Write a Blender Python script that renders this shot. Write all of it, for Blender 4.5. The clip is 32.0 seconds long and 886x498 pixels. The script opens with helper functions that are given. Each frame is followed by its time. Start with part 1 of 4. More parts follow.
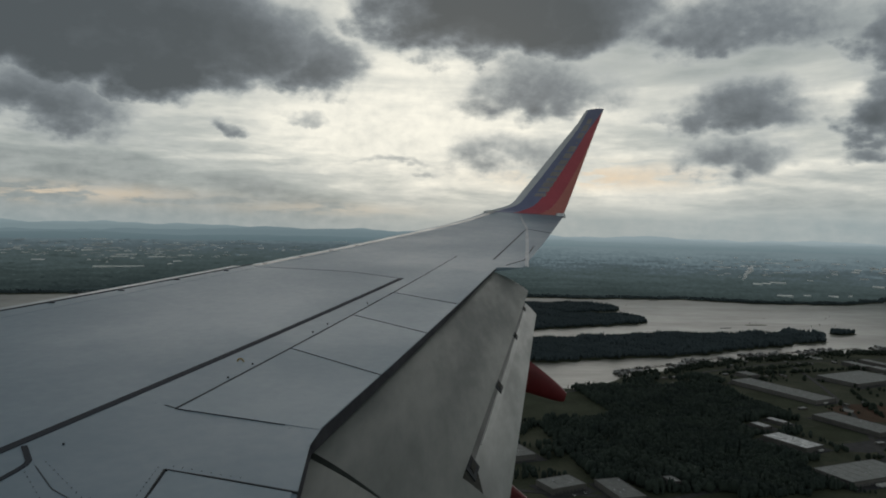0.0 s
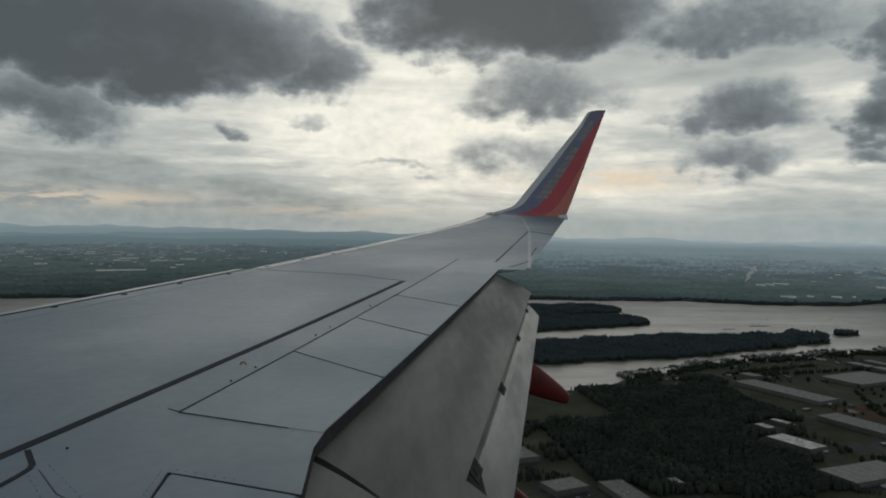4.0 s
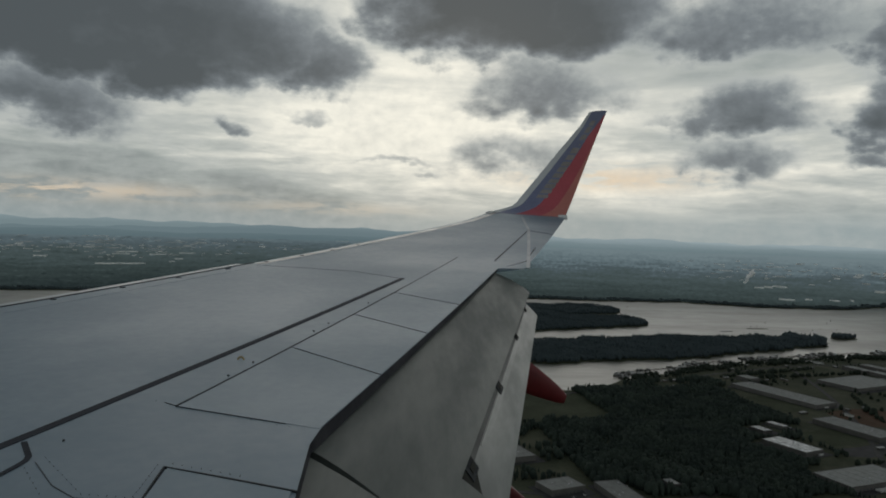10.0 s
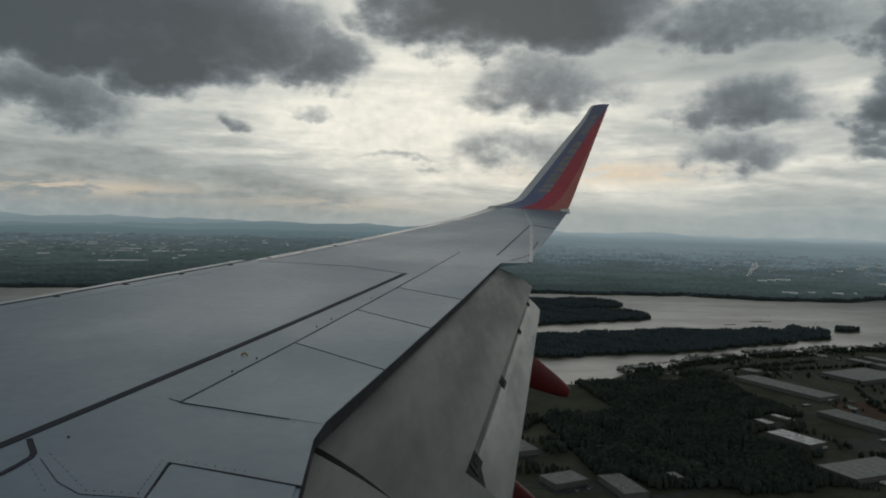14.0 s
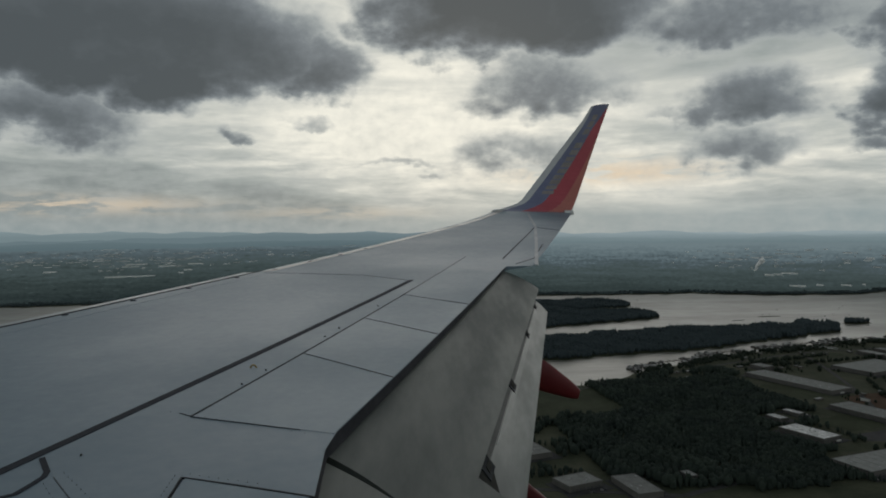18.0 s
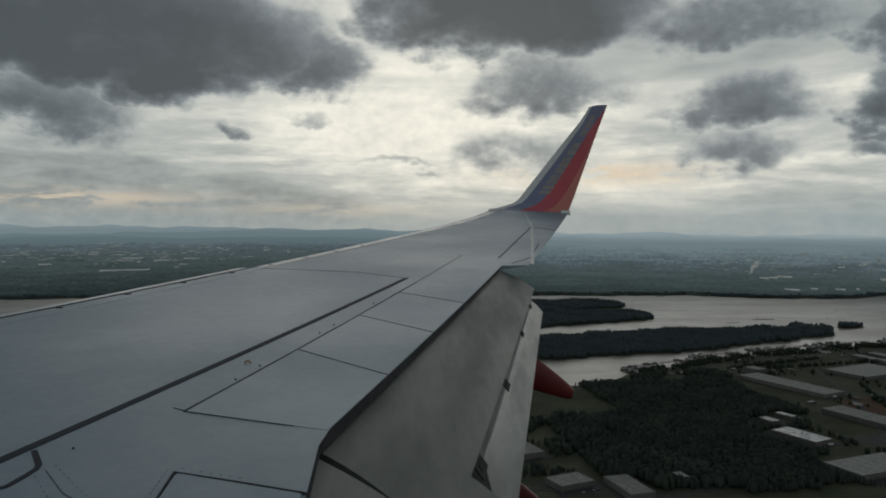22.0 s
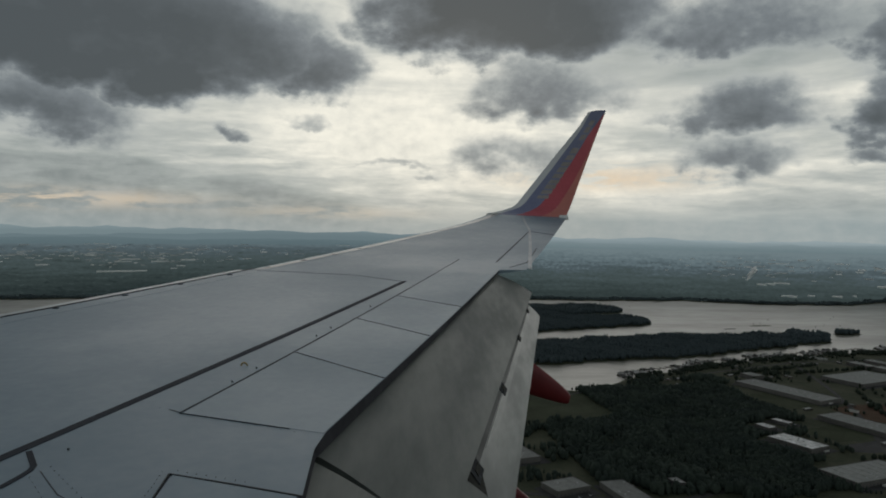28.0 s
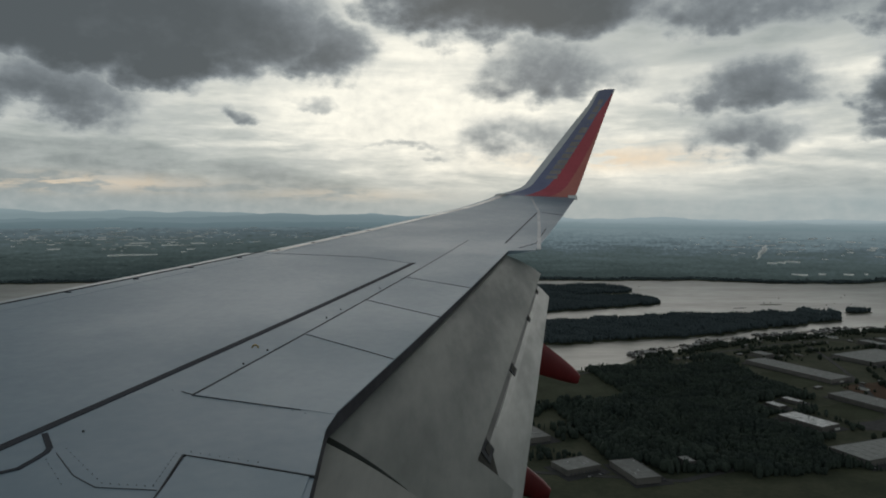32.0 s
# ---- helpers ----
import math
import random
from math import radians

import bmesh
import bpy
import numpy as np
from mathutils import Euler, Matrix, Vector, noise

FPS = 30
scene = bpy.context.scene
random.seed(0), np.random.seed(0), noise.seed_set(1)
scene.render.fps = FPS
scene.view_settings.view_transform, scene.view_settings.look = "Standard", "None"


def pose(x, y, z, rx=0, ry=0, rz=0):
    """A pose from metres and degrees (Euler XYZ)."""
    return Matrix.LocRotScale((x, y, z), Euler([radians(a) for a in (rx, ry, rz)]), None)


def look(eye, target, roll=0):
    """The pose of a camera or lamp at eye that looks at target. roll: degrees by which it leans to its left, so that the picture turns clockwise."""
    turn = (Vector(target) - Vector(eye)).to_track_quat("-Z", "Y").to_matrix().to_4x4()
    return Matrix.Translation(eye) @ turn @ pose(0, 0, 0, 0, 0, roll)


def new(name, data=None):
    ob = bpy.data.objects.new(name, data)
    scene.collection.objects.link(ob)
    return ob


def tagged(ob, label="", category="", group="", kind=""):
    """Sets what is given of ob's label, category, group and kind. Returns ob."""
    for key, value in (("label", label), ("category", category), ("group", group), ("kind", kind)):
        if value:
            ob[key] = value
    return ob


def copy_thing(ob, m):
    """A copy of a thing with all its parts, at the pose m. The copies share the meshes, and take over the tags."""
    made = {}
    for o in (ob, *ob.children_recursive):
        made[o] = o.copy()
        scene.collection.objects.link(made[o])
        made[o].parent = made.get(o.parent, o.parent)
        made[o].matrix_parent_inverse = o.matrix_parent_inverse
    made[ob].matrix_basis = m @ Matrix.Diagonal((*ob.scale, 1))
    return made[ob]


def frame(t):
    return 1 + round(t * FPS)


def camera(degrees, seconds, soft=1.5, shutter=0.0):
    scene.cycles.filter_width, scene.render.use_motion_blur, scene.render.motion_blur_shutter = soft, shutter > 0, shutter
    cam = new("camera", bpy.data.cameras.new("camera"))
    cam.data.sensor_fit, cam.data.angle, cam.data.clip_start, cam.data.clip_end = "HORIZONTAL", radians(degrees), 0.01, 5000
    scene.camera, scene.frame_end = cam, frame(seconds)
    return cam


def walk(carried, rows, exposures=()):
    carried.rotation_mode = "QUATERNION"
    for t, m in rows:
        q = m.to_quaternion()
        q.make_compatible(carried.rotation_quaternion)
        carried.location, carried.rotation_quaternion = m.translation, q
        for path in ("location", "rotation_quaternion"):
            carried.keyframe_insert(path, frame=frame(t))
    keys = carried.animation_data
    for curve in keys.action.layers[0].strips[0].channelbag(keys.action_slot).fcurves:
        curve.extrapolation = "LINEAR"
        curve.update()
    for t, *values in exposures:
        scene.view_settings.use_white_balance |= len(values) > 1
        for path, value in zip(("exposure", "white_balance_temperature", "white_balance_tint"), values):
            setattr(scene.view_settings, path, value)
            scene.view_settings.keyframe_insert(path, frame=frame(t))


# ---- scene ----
import functools

SEAT = (7.09, 1.546, 1.295)          # the eye, in the aircraft's own axes: x aft, y outboard, z up
EYE = 350.0                          # flying height over the river flats
cam = camera(62.0, 32.0, soft=1.9)
AIR = pose(0, 0, EYE, -3.1, -0.35, 0.35) @ Matrix.Translation([-v for v in SEAT])   # bank and pitch of the aircraft
# seconds, then yaw, pitch and roll of the hand-held camera at the cabin window
ROWS = [
    (0.0, -3.15, 1.24, -0.64), (0.5, -3.17, 1.45, -0.60), (1.0, -3.33, 1.43, -0.55), (1.5, -3.29, 1.32, -0.69),
    (2.0, -3.21, 1.30, -0.72), (2.5, -3.20, 1.21, -0.79), (3.0, -3.10, 1.21, -0.69), (3.5, -2.97, 1.43, -0.36),
    (5.5, -3.06, 1.37, -0.56), (6.0, -3.18, 1.52, -0.64), (6.5, -3.10, 1.42, -0.56), (7.0, -3.08, 1.59, -0.73),
    (7.5, -3.00, 1.60, -0.68), (8.0, -3.06, 1.47, -0.92), (8.5, -2.96, 1.47, -0.99), (9.0, -2.98, 1.48, -0.88),
    (9.5, -2.92, 1.35, -1.02), (10.0, -3.04, 1.27, -1.22), (10.5, -3.24, 1.54, -1.32), (11.0, -3.51, 1.50, -1.26),
    (11.5, -3.57, 1.34, -1.17), (12.0, -3.25, 1.24, -0.81), (12.5, -3.15, 0.96, -0.74), (13.0, -3.15, 0.84, -0.75),
    (13.5, -2.96, 0.69, -0.81), (14.0, -2.84, 0.87, -0.87), (14.5, -2.70, 0.86, -0.68), (16.5, -2.49, 0.94, 0.63),
    (17.0, -2.49, 0.86, 0.94), (17.5, -2.40, 0.90, 1.09), (18.0, -2.41, 1.30, 1.10), (18.5, -2.44, 1.26, 1.02),
    (19.0, -2.40, 1.23, 0.88), (19.5, -2.43, 1.15, 0.78), (20.0, -2.49, 1.00, 0.73), (20.5, -2.58, 1.02, 0.94),
    (21.0, -2.62, 1.38, 0.63), (21.5, -2.69, 1.24, 0.26), (22.0, -2.73, 1.16, 0.24), (22.5, -2.68, 1.30, 0.09),
    (23.0, -2.67, 1.23, 0.13), (23.5, -2.49, 1.21, 0.01), (24.0, -2.60, 0.99, -0.12), (24.5, -2.74, 1.21, -0.01),
    (25.0, -2.72, 1.38, -0.01), (25.5, -2.72, 1.10, -0.12), (27.5, -2.94, 1.48, -0.15), (28.0, -2.91, 1.45, -0.25),
    (28.5, -2.95, 1.37, -0.34), (29.0, -2.85, 1.27, -0.46), (29.5, -2.73, 1.40, -0.14), (30.0, -2.66, 0.50, 0.35),
    (30.5, -2.29, 0.07, 0.45), (31.0, -2.23, 0.06, 0.32), (31.5, -2.24, 0.01, 0.38), (32.0, -2.22, 0.00, 0.22),
]
walk(cam, [(t, AIR @ pose(*SEAT, 90 + pitch, roll, yaw)) for t, yaw, pitch, roll in ROWS], exposures=[(0, 0.07), (8, 0.05), (14, 0.0), (26, 0.0), (29, 0.03), (32, 0.17)])


# ---- world: broken overcast, the low sun behind it beyond the wing tip ----
class S:
    """A shader value that adds, multiplies and so on."""
    tree = None

    def __init__(self, socket):
        self.k = socket

    def op(self, kind, *others, clamp=False):
        n = S.tree.nodes.new("ShaderNodeMath")
        n.operation, n.use_clamp = kind, clamp
        for i, o in enumerate((self, *others)):
            if isinstance(o, S):
                S.tree.links.new(o.k, n.inputs[i])
            else:
                n.inputs[i].default_value = o
        return S(n.outputs[0])

    def __add__(self, o): return self.op("ADD", o)
    def __sub__(self, o): return self.op("SUBTRACT", o)
    def __mul__(self, o): return self.op("MULTIPLY", o)
    def __truediv__(self, o): return self.op("DIVIDE", o)
    def power(self, o): return self.op("POWER", o)
    def top(self, o): return self.op("MAXIMUM", o)
    def least(self, o): return self.op("MINIMUM", o)
    def unit(self): return self.op("ADD", 0.0, clamp=True)

    def step(self, a, b, lo=0.0, hi=1.0):
        n = S.tree.nodes.new("ShaderNodeMapRange")
        n.interpolation_type = "SMOOTHSTEP"
        S.tree.links.new(self.k, n.inputs[0])
        for i, v in enumerate((a, b, lo, hi)):
            n.inputs[i + 1].default_value = v
        return S(n.outputs[0])


def vec(x, y, z=0.0):
    n = S.tree.nodes.new("ShaderNodeCombineXYZ")
    for i, o in enumerate((x, y, z)):
        if isinstance(o, S):
            S.tree.links.new(o.k, n.inputs[i])
        else:
            n.inputs[i].default_value = o
    return n.outputs[0]


def cloudy(at, scale, detail=6.0, rough=0.55, bend=0.0):
    n = S.tree.nodes.new("ShaderNodeTexNoise")
    n.inputs["Scale"].default_value, n.inputs["Detail"].default_value = scale, detail
    n.inputs["Roughness"].default_value, n.inputs["Distortion"].default_value = rough, bend
    if at is not None:
        S.tree.links.new(at, n.inputs["Vector"])
    return S(n.outputs["Fac"])


def ramp(value, stops):
    n = S.tree.nodes.new("ShaderNodeValToRGB")
    el = n.color_ramp.elements
    while len(el) < len(stops):
        el.new(0.5)
    for e, (p, c) in zip(el, stops):
        e.position, e.color = p, (*c, 1)
    S.tree.links.new(value.k, n.inputs[0])
    return n.outputs[0]


def blend(fac, a, b):
    n = S.tree.nodes.new("ShaderNodeMix")
    n.data_type = "RGBA"
    for i, o in ((0, fac), (6, a), (7, b)):
        if isinstance(o, S):
            S.tree.links.new(o.k, n.inputs[i])
        elif isinstance(o, (tuple, list)):
            n.inputs[i].default_value = (*o, 1)
        elif isinstance(o, (int, float)):
            n.inputs[i].default_value = o
        else:
            S.tree.links.new(o, n.inputs[i])
    return n.outputs[2]


world = bpy.data.worlds.new("world")
scene.world = world
world.use_nodes = True
S.tree = world.node_tree
S.tree.nodes.clear()
coord = S.tree.nodes.new("ShaderNodeTexCoord")
sep = S.tree.nodes.new("ShaderNodeSeparateXYZ")
S.tree.links.new(coord.outputs["Generated"], sep.inputs[0])
dx, dy, dz = (S(o) for o in sep.outputs)
az = dx.op("ARCTAN2", dy) * 57.2958
el = dz.op("ARCSINE") * 57.2958
# high pale deck, drawn out into streaks towards the horizon
deck = cloudy(vec(az * 0.045, el * 0.26, 3.0), 1.0, 6, 0.52, 0.5)
fine = cloudy(vec(az * 0.13, el * 0.75, 9.0), 1.0, 6, 0.55, 0.35)
glow = ((az + 1.0) / 14.0).power(2.0) + ((el - 9.5) / 5.0).power(2.0)
glow = (glow * -1.0).op("EXPONENT")
low_right = ((((az - 30.0) / 16.0).power(2.0) + ((el - 4.6) / 2.2).power(2.0)) * -1.0).op("EXPONENT")
puff = cloudy(vec(az * 0.40, el * 1.9, 14.0), 1.0, 7, 0.58, 0.4) - 0.5
light = deck * 0.98 + puff * el.step(10.0, 5.0) * 0.30 + fine * el.step(13.0, 4.0, 0.22, 0.46) + 0.04 + glow * 0.33 - el.step(7.0, 1.0) * 0.05 - el.step(9.0, 2.0) * az.step(6.0, -16.0) * 0.30 + low_right * 0.12 - 0.15
pale = ramp(light, [(0.26, (0.21, 0.24, 0.24)), (0.40, (0.30, 0.335, 0.325)), (0.53, (0.46, 0.485, 0.455)), (0.66, (0.70, 0.70, 0.63)), (0.80, (0.95, 0.92, 0.80))])
warm = ((az + 25.0) / 8.0).power(2.0) + ((el - 1.7) / 0.6).power(2.0)
warm = (warm * -1.0).op("EXPONENT") + ((((az - 15.0) / 7.0).power(2.0) + ((el - 3.9) / 0.9).power(2.0)) * -1.0).op("EXPONENT") + ((((az + 6.0) / 7.0).power(2.0) + ((el - 1.0) / 0.5).power(2.0)) * -1.0).op("EXPONENT") * 0.6
pale = blend((warm * (fine + puff * 0.8).step(0.36, 0.56)).unit() * 0.85, pale, (0.74, 0.585, 0.41))
haze = el.step(2.4, -0.6) * 0.75 + el.step(3.4, 0.0) * az.step(-6.0, 12.0) * 0.5
pale = blend(haze.least(0.92), pale, (0.250, 0.315, 0.332))
# low dark cumulus: (azimuth, elevation, half width, half height, weight), degrees
CUMULUS = [(-22.0, 14.4, 19.0, 5.9, 1.15), (-7.0, 12.4, 4.0, 3.2, 0.70), (-27.5, 8.6, 9.5, 3.0, 0.72), (7.4, 17.4, 13.6, 5.4, 1.1), (10.2, 10.9, 7.2, 2.9, 0.56), (8.7, 5.9, 5.4, 2.3, 0.42),
           (25.0, 9.2, 5.4, 2.9, 0.66), (23.7, 5.5, 4.2, 1.8, 0.56), (33.2, 9.0, 3.4, 3.0, 0.74), (32.4, 6.0, 2.0, 1.2, 0.55), (33.6, 13.6, 2.6, 4.0, 0.60), (24.0, 15.6, 11.6, 3.0, 0.52),
           (-13.8, 7.1, 1.7, 0.85, 0.50), (-8.0, 7.7, 1.9, 0.7, 0.32), (1.5, 4.0, 1.5, 0.5, 0.36), (-0.3, 5.1, 4.2, 0.45, 0.26), (19.8, 8.2, 2.6, 0.6, 0.26), (43.0, 12.0, 7.0, 4.0, 0.9), (-42.0, 12.0, 9.0, 5.0, 0.9)]
wa = cloudy(vec(az * 0.17, el * 0.26, 1.0), 1.0, 7, 0.5) - 0.5
wb = cloudy(vec(az * 0.17, el * 0.26, 21.0), 1.0, 7, 0.5) - 0.5
wc = cloudy(vec(az * 0.5, el * 0.75, 5.0), 1.0, 5, 0.5) - 0.5
wd = cloudy(vec(az * 1.15, el * 1.5, 17.0), 1.0, 5, 0.55) - 0.5
az2, el2 = az + wa * 9.0 + wc * 3.0, el + wb * 6.0 + wc * 1.8
mass = None
for a, e, ra, re, w in CUMULUS:
    lift = (el2 - (e - 0.35 * re)) / (re * 1.16)
    lift = lift.top(lift * -1.6)                       # flat base, domed top
    one = (((az2 - a) / ra).power(2.0) + lift * lift) * -w + w
    mass = one if mass is None else mass.top(one)
over = el.step(19.0, 30.0) * (cloudy(coord.outputs["Generated"], 2.2, 5, 0.6) * 2.2 - 0.45)
mass = mass.top(over) + wc * 0.30 + wa * 0.26 + wd * 0.30
thick = mass.step(0.0, 1.0)
shade = ramp((thick + wb * 0.6 + wc * 0.08 - wd * 0.10).unit(), [(0.0, (0.45, 0.475, 0.465)), (0.25, (0.30, 0.33, 0.335)), (0.5, (0.182, 0.206, 0.221)), (0.75, (0.117, 0.135, 0.147)), (1.0, (0.076, 0.089, 0.096))])
sky_colour = blend(mass.step(-0.22, 0.48), pale, shade)
under = dz.step(-0.02, -0.08)
sky_colour = blend(under, sky_colour, (0.05, 0.06, 0.06))
nishita = S.tree.nodes.new("ShaderNodeTexSky")
nishita.sky_type, nishita.sun_disc = "NISHITA", False
nishita.sun_elevation, nishita.sun_rotation = radians(14), radians(4)
back1, back2, both, out = (S.tree.nodes.new(k) for k in ("ShaderNodeBackground", "ShaderNodeBackground", "ShaderNodeAddShader", "ShaderNodeOutputWorld"))
back1.inputs[1].default_value, back2.inputs[1].default_value = 1.0, 0.001
S.tree.links.new(sky_colour, back1.inputs[0])
S.tree.links.new(nishita.outputs[0], back2.inputs[0])
S.tree.links.new(back1.outputs[0], both.inputs[0])
S.tree.links.new(back2.outputs[0], both.inputs[1])
S.tree.links.new(both.outputs[0], out.inputs[0])
sun = new("sun", bpy.data.lights.new("sun", "SUN"))
sun.data.energy, sun.data.angle, sun.data.color = 0.5, radians(60), (1.0, 0.96, 0.9)
sun.matrix_world = look((60, 1000, 250 + EYE), (0, 0, EYE))


# ---- materials ----
def material(name, colour, rough=0.6, metal=0.0, scale=1.0, vary=0.25, tint=None, bump=0.0, fine_scale=None, stretch=(1, 1, 1), coat=0.0, gloss=0.5):
    """Two scales of uneven colour and roughness over one base colour."""
    m = bpy.data.materials.new(name)
    m.use_nodes = True
    S.tree = m.node_tree
    b = m.node_tree.nodes["Principled BSDF"]
    co = S.tree.nodes.new("ShaderNodeTexCoord")
    mp = S.tree.nodes.new("ShaderNodeMapping")
    mp.inputs["Scale"].default_value = stretch
    S.tree.links.new(co.outputs["Object"], mp.inputs[0])
    big = cloudy(mp.outputs[0], scale, 4, 0.6)
    small = cloudy(mp.outputs[0], fine_scale or scale * 9, 4, 0.65)
    f = (big * 0.65 + small * 0.35).step(0.32, 0.68)
    other = tint or tuple(c * (1 - vary) for c in colour)
    S.tree.links.new(blend(f, other, colour), b.inputs["Base Color"])
    S.tree.links.new((f * -0.15 + (rough + 0.08)).k, b.inputs["Roughness"])
    b.inputs["Metallic"].default_value = metal
    b.inputs["Specular IOR Level"].default_value = gloss
    b.inputs["Coat Weight"].default_value = coat
    b.inputs["Coat Roughness"].default_value = 0.2
    if bump:
        n = S.tree.nodes.new("ShaderNodeBump")
        n.inputs["Strength"].default_value = bump
        S.tree.links.new(small.k, n.inputs["Height"])
        S.tree.links.new(n.outputs[0], b.inputs["Normal"])
    return m


def flecked(m, strength):
    """Vary a shared material a little from object to object."""
    S.tree = m.node_tree
    b = m.node_tree.nodes["Principled BSDF"]
    info = S.tree.nodes.new("ShaderNodeObjectInfo")
    src = b.inputs["Base Color"].links[0].from_socket
    hsv = S.tree.nodes.new("ShaderNodeHueSaturation")
    S.tree.links.new((S(info.outputs["Random"]) * strength + (1 - strength / 2)).k, hsv.inputs["Value"])
    S.tree.links.new(src, hsv.inputs["Color"])
    S.tree.links.new(hsv.outputs[0], b.inputs["Base Color"])
    return m


SKIN = material("grey_wing_paint", (0.192, 0.266, 0.322), 0.47, scale=0.7, vary=0.08, fine_scale=14, gloss=0.38)
SKIN_B = material("grey_spoiler_paint", (0.202, 0.280, 0.335), 0.48, scale=0.9, vary=0.08, fine_scale=16, gloss=0.38)
LINE = material("weathered_joint_sealant", (0.11, 0.122, 0.13), 0.8, scale=3, vary=0.5, fine_scale=20, gloss=0.2)
# dark for grime and for the shade of the gap, painted in
COVE = material("shaded_grimy_cove", (0.060, 0.061, 0.070), 0.9, scale=2, vary=0.3, gloss=0.1)
# darker metal tone that paints the shadow between main and aft flap
SHADOW = material("gap_shadow_metal", (0.075, 0.08, 0.078), 0.6, metal=0.2, scale=3, vary=0.3, stretch=(3, 0.2, 3))
# dark olive tone of the aft flap's root and the slot covers
OLIVE = material("dark_olive_flap_root", (0.032, 0.033, 0.027), 0.8, scale=4, vary=0.4, gloss=0.2)
SEAM = material("dark_sealant", (0.060, 0.064, 0.070), 0.85, scale=6, vary=0.5, gloss=0.15)
STRIPE = material("dark_walkway_stripe", (0.026, 0.030, 0.040), 0.9, scale=5, vary=0.3, tint=(0.042, 0.047, 0.058), gloss=0.25)
FLAP = material("weathered_flap_paint", (0.138, 0.154, 0.140), 0.54, scale=1.3, tint=(0.098, 0.112, 0.102), fine_scale=5, stretch=(2.5, 0.35, 2.5), gloss=0.3)
METAL = material("bare_flap_metal", (0.17, 0.183, 0.180), 0.45, metal=0.5, scale=1.5, vary=0.22, fine_scale=4, stretch=(3, 0.08, 3))
SLAT = material("polished_leading_edge", (0.36, 0.365, 0.36), 0.38, metal=0.6, scale=1.5, vary=0.15)
SLATPAINT = material("pale_slat_paint", (0.40, 0.44, 0.46), 0.4, scale=1.5, vary=0.15)
POLISH = material("scuffed_flap_metal", (0.20, 0.215, 0.21), 0.42, metal=0.5, scale=1.5, vary=0.25, fine_scale=4, stretch=(3, 0.1, 3))
RED = material("red_fairing_paint", (0.19, 0.018, 0.022), 0.42, scale=2, vary=0.25)
BAND_RED = material("red_band_paint", (0.50, 0.09, 0.115), 0.4, scale=2, vary=0.15)
BAND_BLUE = material("blue_band_paint", (0.20, 0.22, 0.35), 0.4, scale=2, vary=0.2)
BAND_ORANGE = material("orange_band_paint", (0.56, 0.20, 0.165), 0.4, scale=2, vary=0.15)
WHITE = material("white_paint", (0.62, 0.64, 0.66), 0.4, scale=1.5, vary=0.1)
# lighter tone for a reflection painted onto the aileron
SHEEN = material("painted_aileron_sheen", (0.33, 0.38, 0.41), 0.45, scale=2, vary=0.2)
GOLD = material("faded_gold_paint", (0.33, 0.305, 0.295), 0.5, scale=6, vary=0.3)
BRASS = material("brass_fitting", (0.45, 0.36, 0.16), 0.4, metal=0.8, scale=12)
LENS = material("clear_light_cover", (0.7, 0.72, 0.72), 0.15, scale=8, vary=0.1)

GRASS = material("rough_pasture", (0.072, 0.076, 0.048), 0.95, scale=0.012, tint=(0.040, 0.048, 0.031), fine_scale=0.15, gloss=0.1)
DIRT = material("bare_brown_field", (0.105, 0.066, 0.044), 0.95, scale=0.02, vary=0.4, fine_scale=0.2, gloss=0.1)
MEADOW = material("green_levee_meadow", (0.050, 0.060, 0.034), 0.95, scale=0.012, vary=0.35, fine_scale=0.15, gloss=0.1)
ASPHALT = material("asphalt_yard", (0.05, 0.05, 0.052), 0.9, scale=0.05, vary=0.3, gloss=0.2)
ROAD = material("worn_road", (0.058, 0.058, 0.056), 0.9, scale=0.08, vary=0.25, gloss=0.2)
ROOF = flecked(material("grey_membrane_roof", (0.250, 0.257, 0.246), 0.85, scale=0.12, vary=0.28, fine_scale=1.1, gloss=0.2), 0.35)
ROOF_W = material("bright_white_roof", (0.74, 0.75, 0.74), 0.6, scale=0.11, vary=0.72, fine_scale=0.5)
WALL = flecked(material("tilt_up_concrete", (0.115, 0.112, 0.105), 0.85, scale=0.1, vary=0.2), 0.4)
DOCK = material("dark_dock_door", (0.06, 0.062, 0.07), 0.6, scale=0.5, vary=0.3)
UNIT = material("galvanised_roof_unit", (0.40, 0.41, 0.41), 0.5, metal=0.4, scale=0.8, vary=0.2)
TRAILER = material("white_trailer_side", (0.60, 0.60, 0.58), 0.5, scale=0.5, vary=0.2)
WOOD = flecked(material("weathered_timber", (0.12, 0.10, 0.085), 0.85, scale=0.3, vary=0.35), 0.6)
SHINGLE = flecked(material("float_home_roof", (0.30, 0.30, 0.29), 0.8, scale=0.3, vary=0.3), 1.2)
LEAF = material("dark_conifer_foliage", (0.047, 0.062, 0.049), 0.95, scale=0.02, tint=(0.026, 0.036, 0.032), fine_scale=0.4, gloss=0.1)
LEAF_B = material("cottonwood_foliage", (0.034, 0.045, 0.033), 0.95, scale=0.05, tint=(0.022, 0.030, 0.023), fine_scale=0.4, gloss=0.1)
# foliage of islands and far banks, air haze painted into its colour
LEAF_C = material("haze_tinted_foliage", (0.060, 0.079, 0.085), 0.95, scale=0.02, tint=(0.049, 0.065, 0.070), fine_scale=0.4, gloss=0.1)
STEEL = material("painted_steel", (0.2, 0.2, 0.2), 0.6, scale=0.4)

